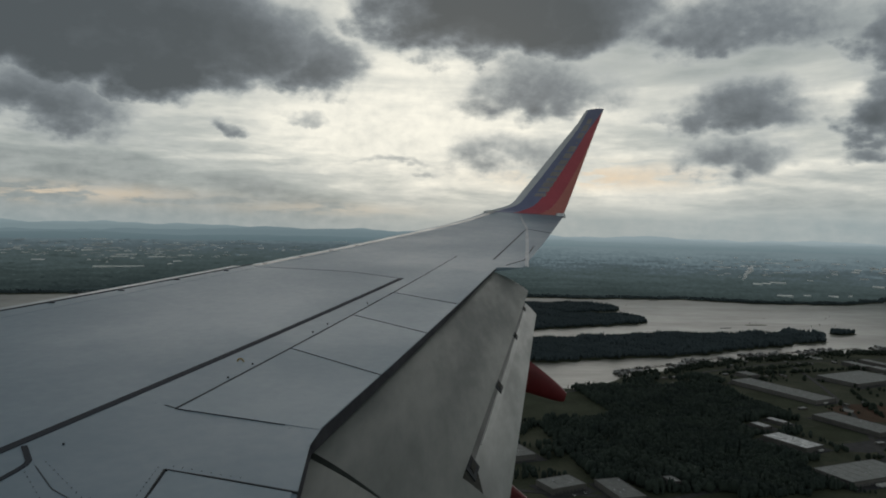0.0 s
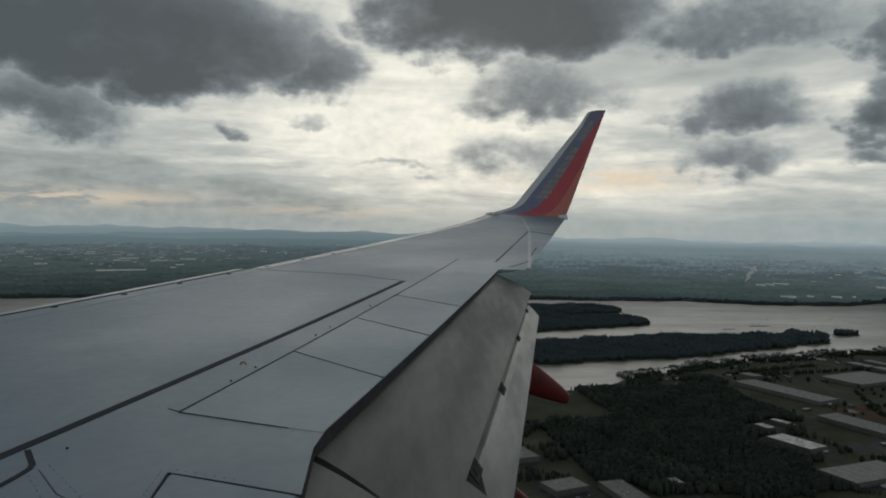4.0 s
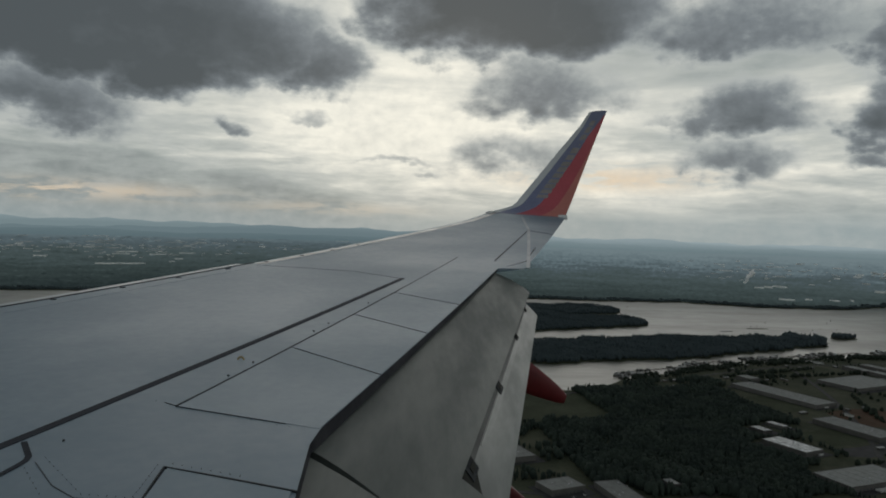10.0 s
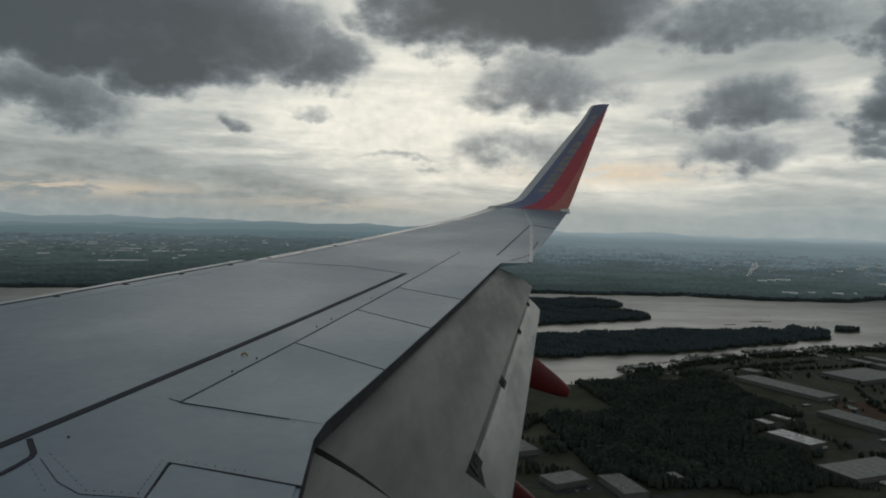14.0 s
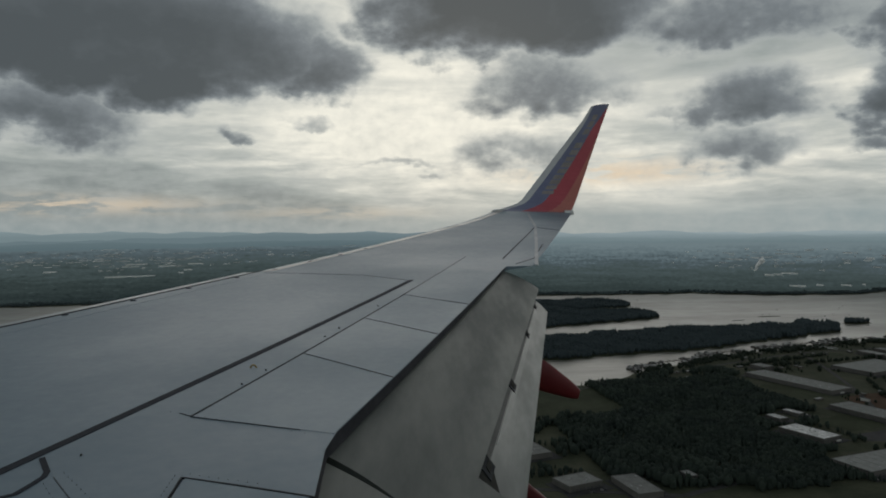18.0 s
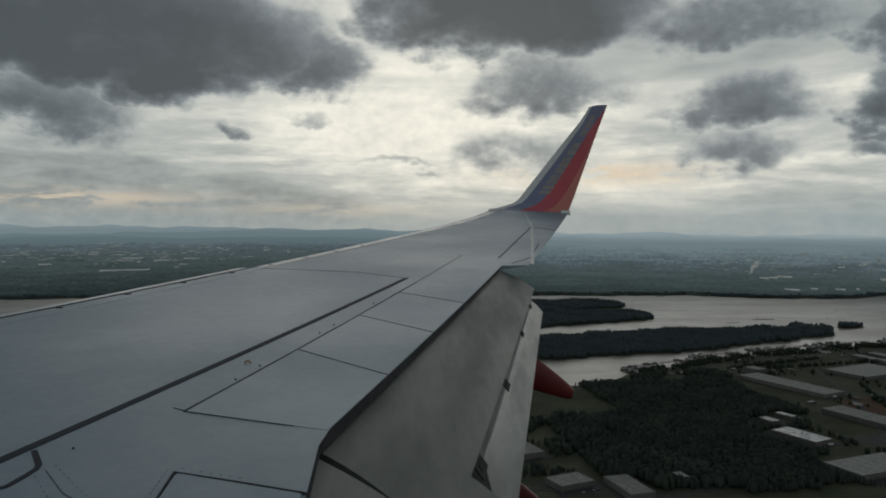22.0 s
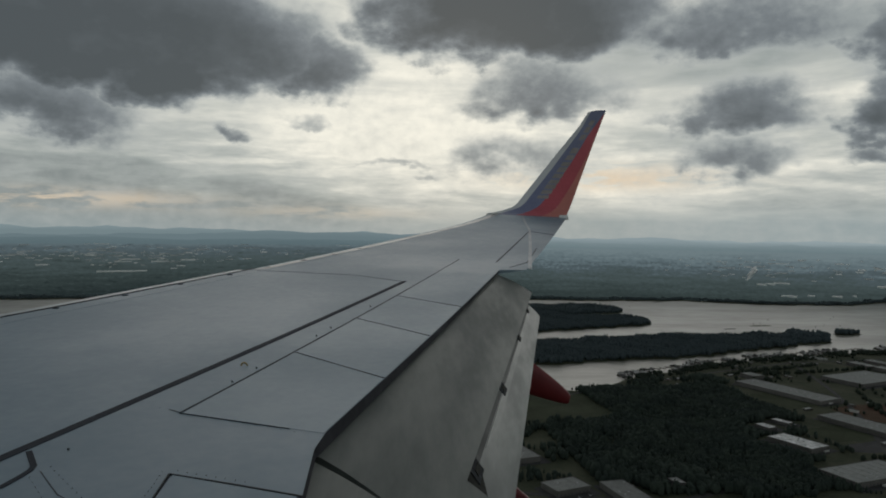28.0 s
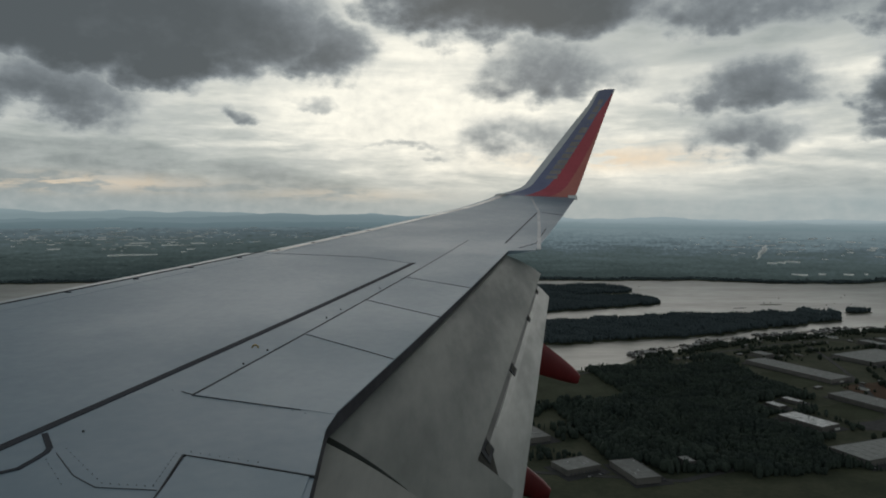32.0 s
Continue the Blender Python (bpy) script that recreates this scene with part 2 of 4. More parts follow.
WATER = material("silty_river_water", (0.175, 0.172, 0.145), 0.36, scale=0.004, vary=0.25, fine_scale=0.03, stretch=(0.35, 1.0, 1.0), gloss=0.42)
S.tree = WATER.node_tree
rip = S.tree.nodes.new("ShaderNodeBump")
S.tree.nodes["Principled BSDF"].inputs["Specular Tint"].default_value = (1.0, 0.965, 0.90, 1)
rip.inputs["Strength"].default_value, rip.inputs["Distance"].default_value = 0.10, 0.25
wco = S.tree.nodes.new("ShaderNodeTexCoord")
S.tree.links.new(cloudy(wco.outputs["Object"], 0.06, 5, 0.6).k, rip.inputs["Height"])
S.tree.links.new(rip.outputs[0], S.tree.nodes["Principled BSDF"].inputs["Normal"])


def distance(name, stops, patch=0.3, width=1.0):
    """Plain glowing backdrop with air haze painted into its colour, from dark woods by the river to pale air at the
    horizon.
    """
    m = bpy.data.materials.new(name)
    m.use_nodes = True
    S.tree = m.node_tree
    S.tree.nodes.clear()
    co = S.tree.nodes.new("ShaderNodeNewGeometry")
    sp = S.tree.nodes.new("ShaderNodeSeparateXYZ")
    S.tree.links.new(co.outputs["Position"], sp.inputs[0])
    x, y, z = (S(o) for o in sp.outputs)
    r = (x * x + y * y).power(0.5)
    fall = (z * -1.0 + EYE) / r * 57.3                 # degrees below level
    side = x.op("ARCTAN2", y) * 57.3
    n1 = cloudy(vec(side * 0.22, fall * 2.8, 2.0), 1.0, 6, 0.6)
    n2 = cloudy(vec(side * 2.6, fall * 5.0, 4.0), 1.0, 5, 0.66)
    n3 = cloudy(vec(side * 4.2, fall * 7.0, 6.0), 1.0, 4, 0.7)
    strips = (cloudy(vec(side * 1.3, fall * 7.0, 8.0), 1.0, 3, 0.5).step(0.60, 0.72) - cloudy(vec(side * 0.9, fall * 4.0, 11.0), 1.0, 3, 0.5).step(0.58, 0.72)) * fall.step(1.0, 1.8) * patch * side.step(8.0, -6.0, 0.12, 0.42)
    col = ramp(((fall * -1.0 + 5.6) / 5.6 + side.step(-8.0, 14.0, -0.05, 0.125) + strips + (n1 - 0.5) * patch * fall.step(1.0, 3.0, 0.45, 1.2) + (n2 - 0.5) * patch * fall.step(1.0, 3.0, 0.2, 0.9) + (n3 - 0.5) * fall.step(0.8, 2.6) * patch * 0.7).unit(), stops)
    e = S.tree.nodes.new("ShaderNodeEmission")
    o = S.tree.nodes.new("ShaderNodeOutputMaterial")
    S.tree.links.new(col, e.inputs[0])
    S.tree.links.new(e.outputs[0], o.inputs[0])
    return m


# the paler, bluer stops are air haze put into the emission
PLAIN = distance("haze_painted_wooded_plain", [(0.0, (0.016, 0.024, 0.025)), (0.28, (0.033, 0.047, 0.047)), (0.50, (0.054, 0.075, 0.077)), (0.62, (0.068, 0.093, 0.104)), (0.70, (0.100, 0.137, 0.152)), (0.85, (0.148, 0.196, 0.212))], 0.40)
NEARHILL = distance("haze_painted_foothills", [(0.72, (0.098, 0.142, 0.158)), (0.88, (0.142, 0.194, 0.210)), (0.98, (0.200, 0.258, 0.276))], 0.15)
MIDHILL = distance("haze_painted_ridge", [(0.82, (0.132, 0.182, 0.200)), (0.92, (0.170, 0.226, 0.244)), (1.0, (0.245, 0.305, 0.326))], 0.12)
FARHILL = distance("haze_painted_far_ridge", [(0.86, (0.168, 0.224, 0.240)), (0.95, (0.215, 0.276, 0.294)), (1.0, (0.275, 0.337, 0.358))], 0.10)
SPECK = flecked(material("pale_far_roofs", (0.72, 0.73, 0.70), 0.8, scale=0.05, vary=0.3, gloss=0.2), 0.6)
FARSTEAM = material("white_steam", (0.95, 0.95, 0.95), 1.0, scale=0.02, vary=0.08, gloss=0.0)
BRIGHTSPECK = material("white_far_roofs", (0.85, 0.86, 0.83), 0.7, scale=0.05, vary=0.15, gloss=0.3)


# ---- helpers for meshes ----
def link(name, verts, faces, mat, parent=None, label="", smooth=False):
    me = bpy.data.meshes.new(name)
    me.from_pydata([tuple(v) for v in verts], [], [tuple(f) for f in faces])
    me.materials.append(mat)
    if smooth:
        me.polygons.foreach_set("use_smooth", [True] * len(me.polygons))
        me.set_sharp_from_angle(angle=radians(32))
    me.update()
    ob = new(name, me)
    if parent is not None:
        ob.parent = parent
    if label:
        tagged(ob, label)
    return ob


def part(name, bm, mat, parent, label="", smooth=False):
    bmesh.ops.recalc_face_normals(bm, faces=bm.faces)
    me = bpy.data.meshes.new(name)
    bm.to_mesh(me)
    bm.free()
    me.materials.append(mat)
    if smooth:
        me.polygons.foreach_set("use_smooth", [True] * len(me.polygons))
    ob = new(name, me)
    ob.parent = parent
    if label:
        tagged(ob, label)
    return ob


def box(bm, x0, x1, y0, y1, z0, z1, taper=0.0):
    v = [bm.verts.new(p) for p in ((x0, y0, z0), (x1, y0, z0), (x1, y1, z0), (x0, y1, z0), (x0 + taper, y0 + taper, z1), (x1 - taper, y0 + taper, z1), (x1 - taper, y1 - taper, z1), (x0 + taper, y1 - taper, z1))]
    for f in ((0, 3, 2, 1), (4, 5, 6, 7), (0, 1, 5, 4), (1, 2, 6, 5), (2, 3, 7, 6), (3, 0, 4, 7)):
        bm.faces.new([v[i] for i in f])


def grid_faces(rows, cols, flip=False):
    out_ = []
    for i in range(rows - 1):
        for j in range(cols - 1):
            a = i * cols + j
            q = (a, a + 1, a + cols + 1, a + cols)
            out_.append(q[::-1] if flip else q)
    return out_


def shell(top, low):
    """A closed plate from two grids of points with the same rows and columns."""
    rows, cols = len(top), len(top[0])
    verts = [p for r in top for p in r] + [p for r in low for p in r]
    n = rows * cols
    faces = grid_faces(rows, cols) + [tuple(i + n for i in f) for f in grid_faces(rows, cols, True)]
    edge = [j for j in range(cols)] + [i * cols + cols - 1 for i in range(1, rows)] + [(rows - 1) * cols + j for j in range(cols - 2, -1, -1)] + [i * cols for i in range(rows - 2, 0, -1)]
    for a, b in zip(edge, edge[1:] + edge[:1]):
        faces.append((b, a, a + n, b + n))
    return verts, faces


def lerp(a, b, t):
    return a + (b - a) * t


# ---- the wing ----
SWEEP = math.tan(radians(27.6))
TIP = 16.9


def rise(y):
    return math.tan(radians(6)) * y + 0.6 * (y / 17.16) ** 2


def x_lead(y):
    return SWEEP * y


def x_trail(y):
    return 8.48 + 0.2905 * (y - 10.05)


def x_spoil(y):
    return 6.71 + 0.2766 * (y - 4.78) if y > 4.78 else 6.71 + 0.03 * (4.78 - y)


def x_hinge(y):
    return 6.02 + 0.30 * (y - 5.15)


def x_stripe(y):
    return 5.50 + 0.342 * (y - 4.65)


def upper(x, y, proud=0.0):
    """Height of the upper skin: nearly flat, with a rounded nose."""
    c = x_trail(y) - x_lead(y)
    s = (x - x_lead(y)) / c
    nose = 0.003 * c * max(0.0, 1 - s / 0.09) ** 2.0
    lift = 0.07 * max(0.0, (y - 15) / 1.9) ** 2 * (1 - s)
    return rise(y) - nose + lift + proud


def on_wing(x, y, proud=0.0):
    return (x, y, upper(x, y, proud))


wing = new("airliner_wing")
wing.matrix_world = AIR
tagged(wing, "grey-painted swept airliner wing with lowered flaps in flight", "aircraft wing")


def skin_piece(name, y0, y1, fore, aft, mat, thick=0.1, rows=24, cols=14, label="", proud=0.0, bias=1.0):
    top, low = [], []
    for i in range(rows):
        y = lerp(y0, y1, i / (rows - 1))
        a, b = fore(y), aft(y)
        r = [on_wing(lerp(a, b, (j / (cols - 1)) ** bias), y, proud) for j in range(cols)]
        top.append(r)
        low.append([(p[0], p[1], p[2] - thick * (0.012 + math.sin(math.pi * j / (cols - 1)) if thick > 0.05 else 1)) for j, p in enumerate(r)])
    v, f = shell(top, low)
    return link(name, v, f, mat, wing, label, smooth=thick > 0.05)


def nose_end(y):
    return x_lead(y) + 0.085 * (x_trail(y) - x_lead(y))


skin_piece("upper_skin", 1.62, 10.13, lambda y: nose_end(y) + 0.008, x_spoil, SKIN, 0.28, 40, 22, "smooth grey wing box skin")
skin_piece("outer_skin", 10.13, TIP, lambda y: nose_end(y) + 0.008, x_trail, SKIN, 0.14, 40, 24)
# leading edge in four slat lengths
for a, b in ((1.62, 6.6), (6.61, 10.1), (10.11, 13.5), (13.51, TIP)):
    top, low = [], []
    for i in range(18):
        y = lerp(a, b, i / 17)
        c = x_trail(y) - x_lead(y)
        r, q = [], []
        for j in range(12):
            x = x_lead(y) + 0.085 * c * (j / 11) ** 1.8
            r.append(on_wing(x, y))
            q.append((x, y, upper(x, y) - 0.10 * c * (0.12 + (j / 11) ** 0.6 * 0.5)))
        top.append(r)
        low.append(q)
    v, f = shell(top, low)
    link("slat", v, f, SKIN, wing, "leading-edge slat with bright rounded nose", smooth=True)
    out_front = a < 10                                     # the inner slats stand forward of the skin, with a gap
    x0, wide = (-0.125, 0.105) if out_front else (-0.002, 0.20)
    top, low = [], []
    for i in range(18):
        y = lerp(a + 0.01, b - 0.01, i / 17)
        r = []
        for k in range(5):
            x = x_lead(y) + x0 + wide * (k / 4) ** (1.0 if out_front else 1.6)
            r.append((x, y, upper(max(x, x_lead(y)), y) + 0.003 - (0.004 if out_front else 0.010) * (1 - k / 4) ** 2))
        top.append(r)
        low.append([(p[0] + 0.003, p[1], p[2] - 0.012) for p in r])
    v, f = shell(top, low)
    link("nose_strip", v, f, SLATPAINT if out_front else SLAT, wing, "pale extended slat ahead of a dark gap" if out_front else "polished metal nose strip", smooth=True)


def strip(name, pts, width, mat, proud=0.003, parent=None, label="", steps=1):
    """A thin raised line laid along points on the skin."""
    line = []
    for (xa, ya), (xb, yb) in zip(pts, pts[1:]):
        for k in range(steps):
            line.append((lerp(xa, xb, k / steps), lerp(ya, yb, k / steps)))
    line.append(pts[-1])
    top, low = [], []
    for i, (x, y) in enumerate(line):
        (xa, ya), (xb, yb) = line[max(0, i - 1)], line[min(len(line) - 1, i + 1)]
        d = math.hypot(xb - xa, yb - ya)
        nx, ny = -(yb - ya) / d * width / 2, (xb - xa) / d * width / 2
        top.append([on_wing(x + nx, y + ny, proud), on_wing(x - nx, y - ny, proud)])
        low.append([(px, py, pz - proud - 0.004) for px, py, pz in top[-1]])
    v, f = shell(top, low)
    return link(name, v, f, mat, parent or wing, label)


strip("walkway_stripe", [(x_stripe(2.6), 2.6), (x_stripe(9.27), 9.27)], 0.050, STRIPE, 0.003, label="black sealed stripe along the rear spar", steps=30)
strip("stripe_bracket", [(5.555, 4.665), (5.648, 4.515), (5.658, 4.47), (5.650, 4.41), (5.630, 4.315), (5.59, 4.285), (5.50, 4.265)], 0.023, STRIPE, 0.0035, label="black painted bracket beside the stripe")
strip("slat_joint", [(x_lead(y) + 0.004, y) for y in (3.0, 4.5, 6.0, 7.5, 9.0, 10.2)], 0.052, SEAM, 0.004, label="dark joint behind the slat nose", steps=4)
strip("skin_seam", [(7.06, 9.27), (6.55, 9.676), (6.0, 9.85), (5.41, 10.0)], 0.007, LINE, 0.002, steps=4)
strip("skin_seam", [(x_hinge(8.9), 8.9), (x_hinge(11.02), 11.02)], 0.010, LINE, 0.002, steps=8)
strip("skin_seam", [(5.70, 4.46), (5.86, 4.25), (5.98, 4.15), (6.2, 4.12)], 0.003, LINE, 0.002, steps=3)
strip("skin_seam", [(5.95, 5.2), (6.02, 5.15)], 0.006, LINE, 0.002)

# spoilers over a dark bay, with open joints between them
cuts = [(5.14, 4.85), (6.34, 5.735), (7.42, 6.80), (8.44, 7.90), (10.2, 9.60)]
for (ha, ta), (hb, tb) in zip(cuts, cuts[1:]):
    top, low = [], []
    g = 0.006
    for i in range(8):
        k = i / 7
        yh, yt = lerp(ha + g, hb - g, k), lerp(ta + g, tb - g, k)
        r = []
        for j in range(6):
            s = j / 5
            y = lerp(yh, yt, s)
            x = lerp(x_hinge(yh) + 0.010, x_spoil(yt), s)
            r.append(on_wing(x, y, 0.0013))
        top.append(r)
        low.append([(p[0], p[1], p[2] - 0.006) for p in r])
    v, f = shell(top, low)
    link("spoiler", v, f, SKIN_B, wing, "flush grey spoiler panel")
strip("spoiler_joint", [(x_hinge(5.15), 5.15), (x_hinge(8.9), 8.9)], 0.008, LINE, 0.004, label="open dark spoiler hinge joint", steps=20)
for (h, t_), w in zip(cuts[:4], (0.002, 0.0035, 0.0045, 0.004)):
    reach = 0.78 if h < 5.2 else 1.0
    strip("spoiler_joint", [(x_hinge(h), h), (lerp(x_hinge(h), x_spoil(t_), reach), lerp(h, t_, reach))], w, LINE, 0.004, steps=4)
# inner spoiler
strip("skin_seam", [(6.20, 4.41), (6.46, 4.31), (6.73, 4.20)], 0.006, SEAM, 0.008, steps=3)
strip("skin_seam", [(6.20, 4.41), (6.215, 4.13), (6.23, 3.6)], 0.007, SEAM, 0.008, steps=3)
v, f = shell([[on_wing(lerp(6.215 + 0.02 * k, 6.71, s), lerp(lerp(4.40, 4.20, s), 3.2, k), 0.006) for s in (0, 0.33, 0.66, 1)] for k in (0, 0.5, 1)],
             [[on_wing(lerp(6.215 + 0.02 * k, 6.71, s), lerp(lerp(4.40, 4.20, s), 3.2, k), -0.01) for s in (0, 0.33, 0.66, 1)] for k in (0, 0.5, 1)])
link("inner_spoiler", v, f, SKIN_B, wing, "inboard grey spoiler panel")
# aileron joint
strip("aileron_joint", [(8.23, 10.76), (8.74, 12.6), (9.26, 14.43), (9.60, 13.9)], 0.018, SEAM, 0.003, label="dark aileron hinge gap", steps=6)
strip("aileron_joint", [(8.33, 10.3), (8.62, 10.75), (9.0, 12.2)], 0.012, SEAM, 0.003, steps=4)
# the curved reflection on the aileron, laid on as a pale strip
strip("trailing_strip", [(8.56, 10.2), (8.92, 12.3), (9.30, 14.6), (9.52, 16.8)], 0.045, SHEEN, 0.004, label="pale strip painted as the aileron's reflection", steps=6)

# ---- plain cabin tube round the eye, with one window opening ----
TUBE_Z, TUBE_R = 0.85, 1.88
cabin = new("fuselage")
cabin.matrix_world = AIR
tagged(cabin, "plain pale grey airliner fuselage tube with one open window", "fuselage", kind="structure")
xs_ = [-9, -4, 0, 3, 5.5, 6.83, 7.35, 9, 12, 15, 19]
a0, a1 = math.asin((SEAT[2] - 0.17 - TUBE_Z) / 1.82), math.asin((SEAT[2] + 0.17 - TUBE_Z) / 1.82)
angles = [a0, a1] + [lerp(a1, a0 + 2 * math.pi, k / 30) for k in range(1, 30)]
tv, tf = [], []
for r in (TUBE_R, TUBE_R - 0.1):
    for x in xs_:
        k = 1.0 if x < 12 else 1 - 0.25 * (x - 12) / 7
        tv += [(x, r * k * math.cos(a), TUBE_Z + r * k * math.sin(a) + (1 - k)) for a in angles]
m_, n_ = len(angles), len(xs_)
for i in range(n_ - 1):
    for k in range(m_):
        if xs_[i] == 6.83 and k == 0:
            continue
        q = (i * m_ + k, i * m_ + (k + 1) % m_, (i + 1) * m_ + (k + 1) % m_, (i + 1) * m_ + k)
        tf += [q, tuple(j + n_ * m_ for j in q[::-1])]
i = xs_.index(6.83)
o = n_ * m_
hole = (i * m_, i * m_ + 1, (i + 1) * m_ + 1, (i + 1) * m_)
for a, b in zip(hole, hole[1:] + hole[:1]):
    tf.append((a, b, b + o, a + o))
for e in (0, n_ - 1):
    for base in (0, o):
        tf.append(tuple(base + e * m_ + k for k in range(m_)))
link("fuselage_skin", tv, tf, WHITE, cabin)

# ---- flaps ----
def flap_point(y, s, chord, turn0, turn1, x0, z0):
    """A point on a convex flap top, s from 0 at its nose to 1 at its trailing edge."""
    x = z = 0.0
    for k in range(12):
        w = min(1.0, s * 12 - k)
        if w <= 1e-6:
            break
        a = radians(lerp(turn0, turn1, (k + 0.5) / 12))
        x += w * chord / 12 * math.cos(a)
        z -= w * chord / 12 * math.sin(a)
    return (x0 + x, y, z0 + z)


def flap_body(name, ys_, start, chord, turns, mat, label, thick=0.09, lean=lambda y: 0.0, shift=lambda y: 0.0):
    """A flap plate through the stations ys_; turns gives its first and last slope, lean how far its trailing edge lies outboard."""
    top, low = [], []
    for y in ys_:
        r = []
        for j in range(13):
            q = y + shift(y) + lean(y) * j / 12
            r.append(flap_point(q, j / 12, chord(q), *turns(q), *start(q)))
        top.append(r)
        low.append([(p[0] - 0.015, p[1], p[2] - thick * (1 - j / 12) ** 0.7 - 0.006) for j, p in enumerate(r)])
    v, f = shell(top, low)
    return link(name, v, f, mat, wing, label, smooth=False)


def span(y0, y1, n):
    return [lerp(y0, y1, k / (n - 1)) for k in range(n)]


def inboard(y):
    """0 at the flap's outer end, 1 at its inner end."""
    return (10.1 - y) / 5.3


def main_turns(y):
    return 14 - 3.5 * inboard(y), 38 - 3.5 * inboard(y)


def aft_turns(y):
    return 36, 52


def main_chord(y):
    return 0.42 + (10.13 - y) * 0.043 + 0.142


def flap_start(y):
    return 6.71 + 0.2766 * (y - 4.78) - 0.12 - 0.015 * inboard(y), rise(y) - 0.022 - 0.036 * inboard(y)


def main_end(y):
    x0, z0 = flap_start(y)
    p = flap_point(y, 1, main_chord(y), *main_turns(y), x0, z0)
    return p[0], p[2]


def aft_start(y, dx=-0.03, dz=-0.015):
    return main_end(y)[0] + dx, main_end(y)[1] + dz


def aft_chord(y):
    return 0.212 + (9.62 - y) * 0.0295


def end_lean(y):
    return -0.36 * max(0.0, (5.2 - y) / 0.325)


def aft_point(y, s, lift=0.0):
    p = flap_point(y, s, aft_chord(y), *aft_turns(y), *aft_start(y))
    a = radians(lerp(36, 52, s))
    return (p[0] + lift * math.sin(a), y, p[2] + lift * math.cos(a))


def aft_plate(name, ys_, s0, s1, lift, mat, label="", parent=None, skew=0.0):
    """A thin plate on the aft flap between two chord fractions."""
    top = [[aft_point(y + skew * k / 4, lerp(s0(y), s1(y), k / 4), lift) for k in range(5)] for y in ys_]
    low = [[aft_point(y + skew * k / 4, lerp(s0(y), s1(y), k / 4), lift - 0.006) for k in range(5)] for y in ys_]
    v, f = shell(top, low)
    return link(name, v, f, mat, parent or wing, label)


flap_body("outboard_flap", span(4.875, 5.2, 8) + span(5.3, 10.1, 40), flap_start, main_chord, main_turns, FLAP, "grime-streaked lowered outboard flap", lean=end_lean)
flap_body("flap_tab", span(4.875, 5.2, 8), lambda y: aft_start(y, -0.006, -0.001), lambda y: 0.24, lambda y: (35, 44), FLAP, "long inner end of the outboard flap", 0.02, shift=end_lean, lean=lambda y: 0.4 * end_lean(y))
flap_body("inboard_flap", span(1.7, 4.84, 16), lambda y: (x_spoil(y) - 0.137, rise(y) - 0.064), lambda y: 1.1, lambda y: (11.5, 40), FLAP, "grime-streaked lowered inboard flap", lean=lambda y: -0.565 * max(0.0, (y - 3.5) / 1.34))
flap_body("aft_flap", span(5.14, 9.62, 22), aft_start, aft_chord, aft_turns, METAL, "streaked bare-metal aft flap segment", 0.04)
aft_plate("aft_gap", span(5.5, 9.58, 20), lambda y: 0.05, lambda y: 0.17, 0.003, SHADOW, "strip painted as the shadow gap behind the main flap")
aft_plate("aft_strip", span(5.75, 9.55, 20), lambda y: 0.19, lambda y: 0.19 + 0.15 * min(1.0, (y - 5.7) / 0.5), 0.004, POLISH, "bright polished strip along the aft flap")
aft_plate("aft_flap_root", span(5.19, 5.56, 8), lambda y: 0.05, lambda y: 0.56 - (y - 5.19) * 1.2, 0.003, OLIVE, "dark olive root of the aft flap")

# plates behind the spoiler edge, the gap's shade painted into their colour
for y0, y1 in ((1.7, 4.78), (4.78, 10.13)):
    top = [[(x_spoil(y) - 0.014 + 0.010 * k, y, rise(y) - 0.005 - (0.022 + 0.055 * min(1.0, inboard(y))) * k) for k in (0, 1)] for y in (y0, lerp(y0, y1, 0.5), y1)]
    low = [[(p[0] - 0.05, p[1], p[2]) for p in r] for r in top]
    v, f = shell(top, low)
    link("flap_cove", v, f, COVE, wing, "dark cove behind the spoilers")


for y, size in ((9.36, 0.75), (8.24, 0.85), (6.80, 1.0), (5.44, 1.15)):
    d, c = 0.075 * size, 0.021 * size / aft_chord(y)
    slot = aft_plate("track_slot", [y - d, y + d], lambda q: 0.06, lambda q: 0.06 + 3 * c, 0.009, SEAM, "dark-edged flap track slot", skew=-0.05)
    aft_plate("slot_cover", [y - d * 0.55, y + d * 0.55], lambda q: 0.06 + 0.9 * c, lambda q: 0.06 + 2.1 * c, 0.013, OLIVE, "", slot, skew=-0.035)


